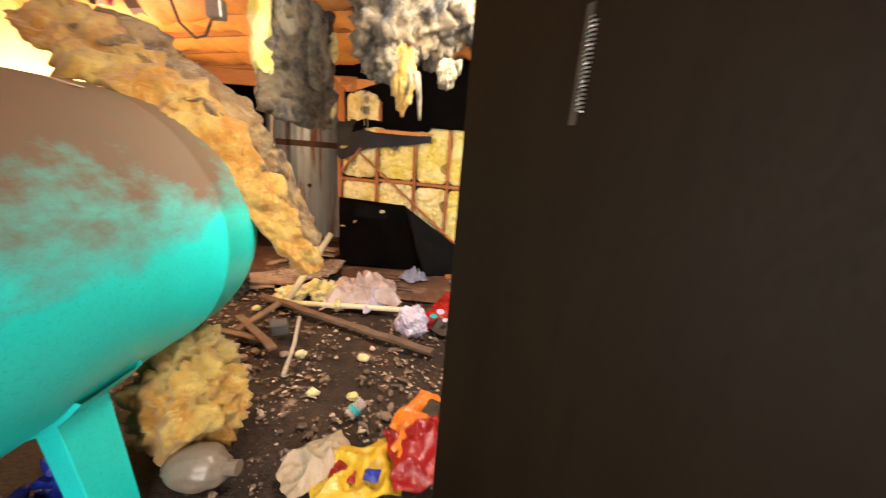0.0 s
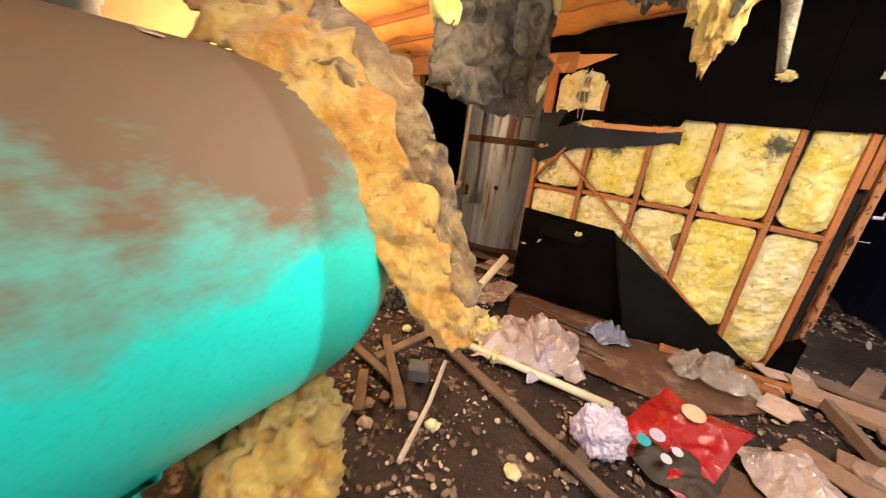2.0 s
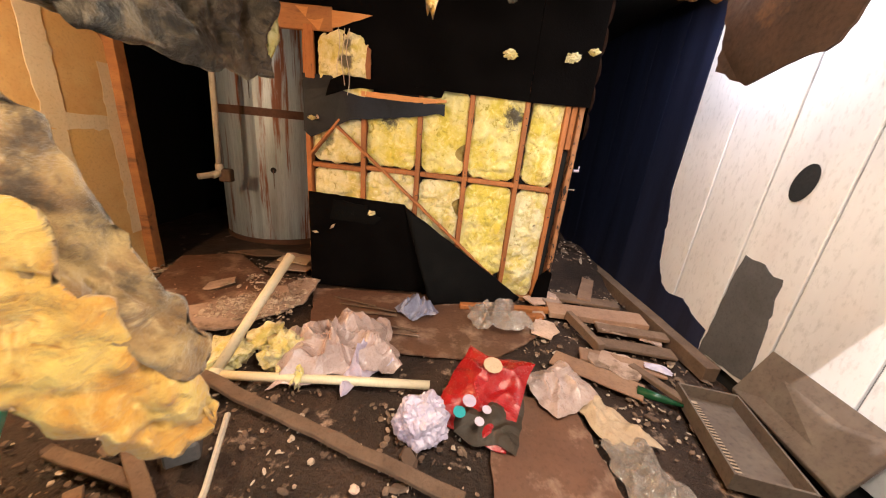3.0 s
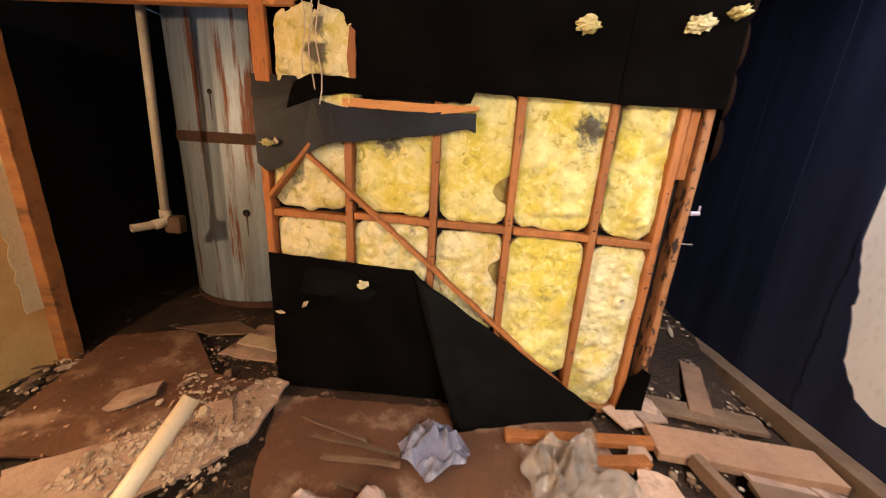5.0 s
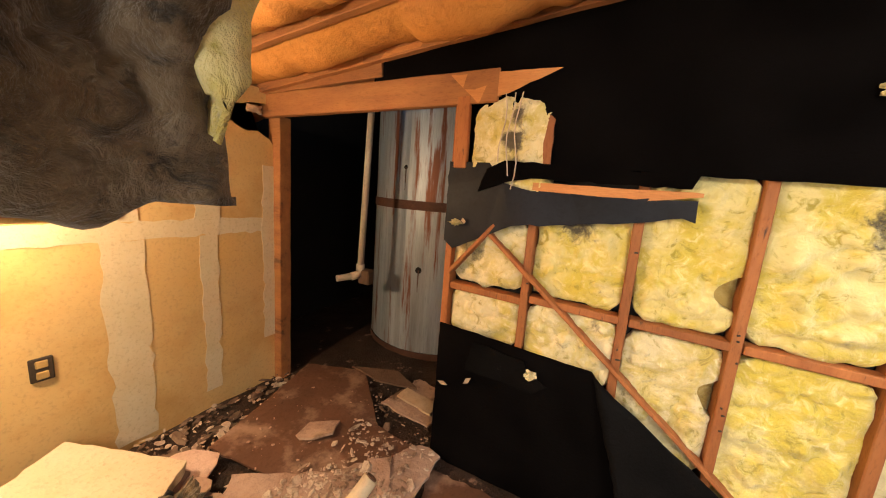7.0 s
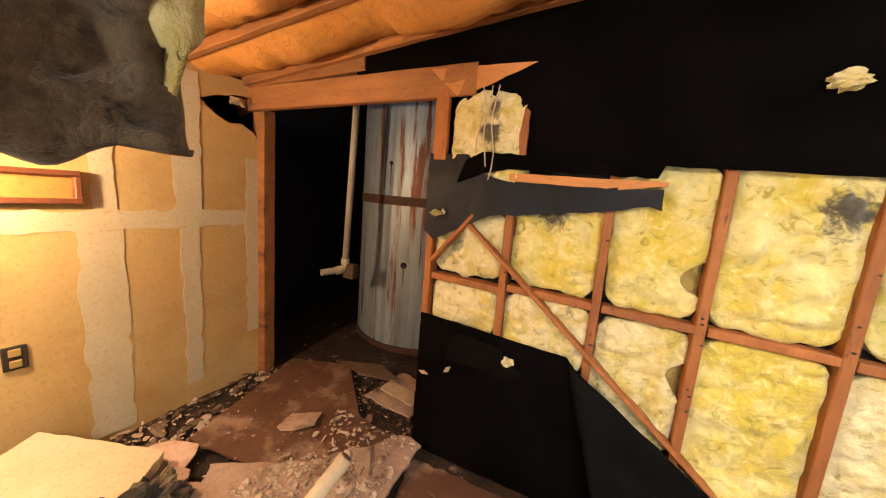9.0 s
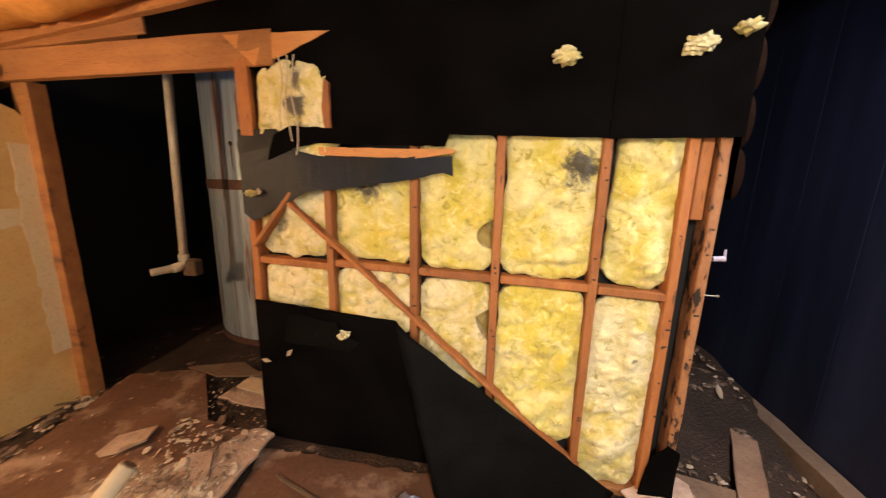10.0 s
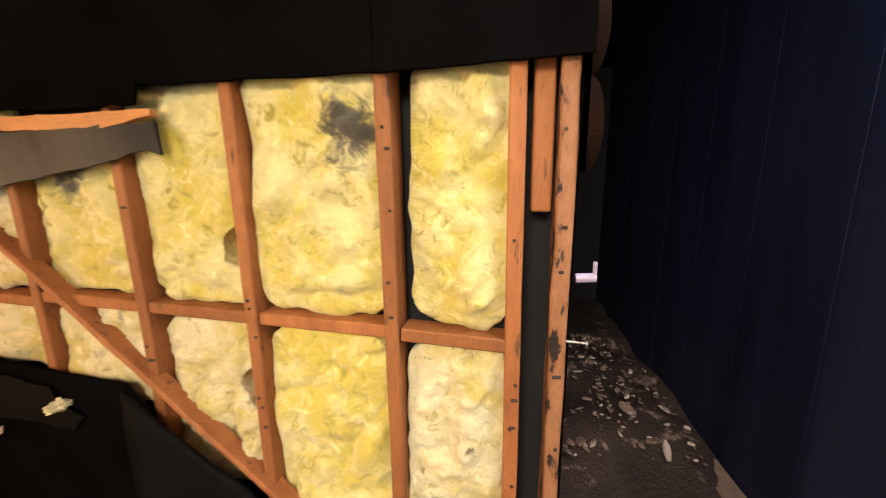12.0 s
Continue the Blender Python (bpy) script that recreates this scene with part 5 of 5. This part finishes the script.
pk2 = thing("yellow_packet", "crumpled yellow packet with printed patches", "packet")
part("foil", crumple((-0.30, 1.12, 0.04), (0.36, 0.26), 15, 0.09, 37, 30, 7, 0.2), YELLOWP, pk2)
part("printed_patch", crumple((-0.33, 1.10, 0.075), (0.10, 0.10), 0, 0.06, 38, 14, 7, 0.1), RED, pk2)
part("printed_patch", crumple((-0.22, 1.08, 0.08), (0.07, 0.05), 0, 0.05, 39, 14, 7, 0.1), BLUEP, pk2)
solo("cream_wrapper", crumple((-0.48, 1.16, 0.035), (0.30, 0.22), 40, 0.08, 41, 26, 7, 0.25), CREAM, "crumpled cream paper wrapper", "wrapper")
cup = thing("clear_cup", "small clear cup with a teal band", "cup")
part("cup_wall", tube([(-0.42, 1.44, 0.04), (-0.36, 1.50, 0.09)], 0.035, 14, True), CLEAR, cup)
part("band", tube([(-0.405, 1.455, 0.052), (-0.39, 1.47, 0.066)], 0.037, 14), TEALP, cup)

pk3 = thing("snack_packet", "large glossy dark red packet with an orange band", "packet")
part("foil", crumple((-0.02, 1.22, 0.06), (0.34, 0.36), 20, 0.14, 63, 32, 6, 0.2), RED, pk3)
part("orange_band", crumple((-0.09, 1.28, 0.12), (0.06, 0.30), -22, 0.08, 65, 20, 7, 0.15), ORANGE, pk3)
for k in range(12):
    r = random.Random(k + 400)
    x, y, s = r.uniform(-1.6, -0.2), r.uniform(1.5, 2.6), r.uniform(0.015, 0.035)
    solo("plaster_lump", lump((x, y, 0.02), (s * 1.2, s, s * 0.8), 0.4, k, 2), PALEWOOL if k % 3 else SLAB, "small pale lump lying on the dark soil", "rubble", "floor lumps")

# ---------------- the open door ----------------
DM = Matrix.Translation((0.045, 1.03, 0)) @ Matrix.Rotation(radians(-46), 4, "Z")
door = thing("door_1", "dark brown painted door standing open", "door", kind="structure")
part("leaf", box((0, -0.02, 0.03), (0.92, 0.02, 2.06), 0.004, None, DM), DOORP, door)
spring = thing("door_spring", "small coil spring screwed to the brown door", "spring")
pts = [DM @ Vector((0.345 + 0.008 * math.cos(k * 1.2), -0.034 + 0.008 * math.sin(k * 1.2), 1.49 + k * 0.0016)) for k in range(110)]
part("coil", tube(pts, 0.0022, 5), METAL, spring)
part("plate", box((0.322, -0.025, 1.465), (0.338, -0.021, 1.695), 0, None, DM), INK, spring)
part("latch_plate", box((-0.006, -0.012, 0.97), (0.012, 0.012, 1.0), 0.002, None, DM), METAL, door)

# nail heads left along the studs
for x in STUDS[1:] + [0.825]:
    r = random.Random(int(x * 100) + 300)
    for k in range(7):
        z = r.uniform(0.3, 1.62)
        bm = tube([(x + r.uniform(-0.012, 0.012), Y + 0.001, z), (x + r.uniform(-0.012, 0.012), Y - 0.0035, z)], 0.0042, 6)
        part("nail_head", bm, INK, wn_wall)

# ---------------- rubble ----------------
def rubble(seed, count, area, size, mat, z=0.012):
    r = random.Random(seed)
    bm = bmesh.new()
    verts, faces = [], []
    for _ in range(count):
        x, y = r.uniform(area[0], area[1]), r.uniform(area[2], area[3])
        if noise.noise(Vector((x * 2.6, y * 2.6, seed % 20))) < r.uniform(-0.42, 0.28):
            continue
        s = size * r.uniform(0.3, 1.0) ** 1.5 * (1.8 if r.random() < 0.06 else 1)
        m = Matrix.Translation((x, y, z + s * 0.15)) @ Euler((r.uniform(-.4, .4), r.uniform(-.4, .4), r.uniform(0, 6.3))).to_matrix().to_4x4()
        ax, ay, az = s * r.uniform(0.5, 1.5), s * r.uniform(0.25, 1.0), s * r.uniform(0.06, 0.28)
        n = r.choice((5, 6, 7))
        i0 = len(verts)
        for lev in (-1, 1):
            for k in range(n):
                a = k * math.tau / n + r.uniform(-.25, .25)
                q = 1 if lev < 0 else r.uniform(0.65, 0.95)
                verts.append(m @ Vector((ax * math.cos(a) * q, ay * math.sin(a) * q, lev * az)))
        faces.append([i0 + n + k for k in range(n)])
        for k in range(n):
            j = (k + 1) % n
            faces.append([i0 + k, i0 + j, i0 + n + j, i0 + n + k])
    bm.free()
    me = bpy.data.meshes.new("rubble")
    me.from_pydata(verts, [], faces)
    me.materials.append(mat)
    return new("rubble", me)


for seed, count, area, size in [(1, 1900, (-1.9, 0.3, 1.3, 2.7), 0.022), (2, 900, (-2.65, -1.2, 2.7, 4.3), 0.022), (3, 900, (0.5, 1.65, 2.3, 4.4), 0.024), (4, 520, (-1.2, 0.6, 2.7, 3.85), 0.012), (5, 420, (0.88, 1.65, 4.6, 6.0), 0.03), (6, 500, (-1.0, 0.3, 0.4, 1.4), 0.016), (7, 320, (-2.68, -2.3, 2.4, 4.0), 0.045)]:
    tagged(rubble(seed, count, area, size, CHIP, 0.15 if seed == 5 else 0.012), "scattered brown chips and wood fragments", "rubble", kind="stuff")
    tagged(rubble(seed + 20, count * 2 // 3, area, size * 0.75, FLAKE, 0.15 if seed == 5 else 0.012), "scattered pale plaster crumbs and flakes", "rubble", kind="stuff")
tagged(rubble(41, 1100, (-1.75, -1.18, 3.12, 3.82), 0.020, FLAKE, 0.078), "crumbled pale plaster lying on the broken slab", "rubble", kind="stuff")
tagged(rubble(43, 160, (-2.4, -1.3, 3.0, 4.1), 0.010, SLAB, 0.064), "small plaster chips on the fallen board", "rubble", kind="stuff")
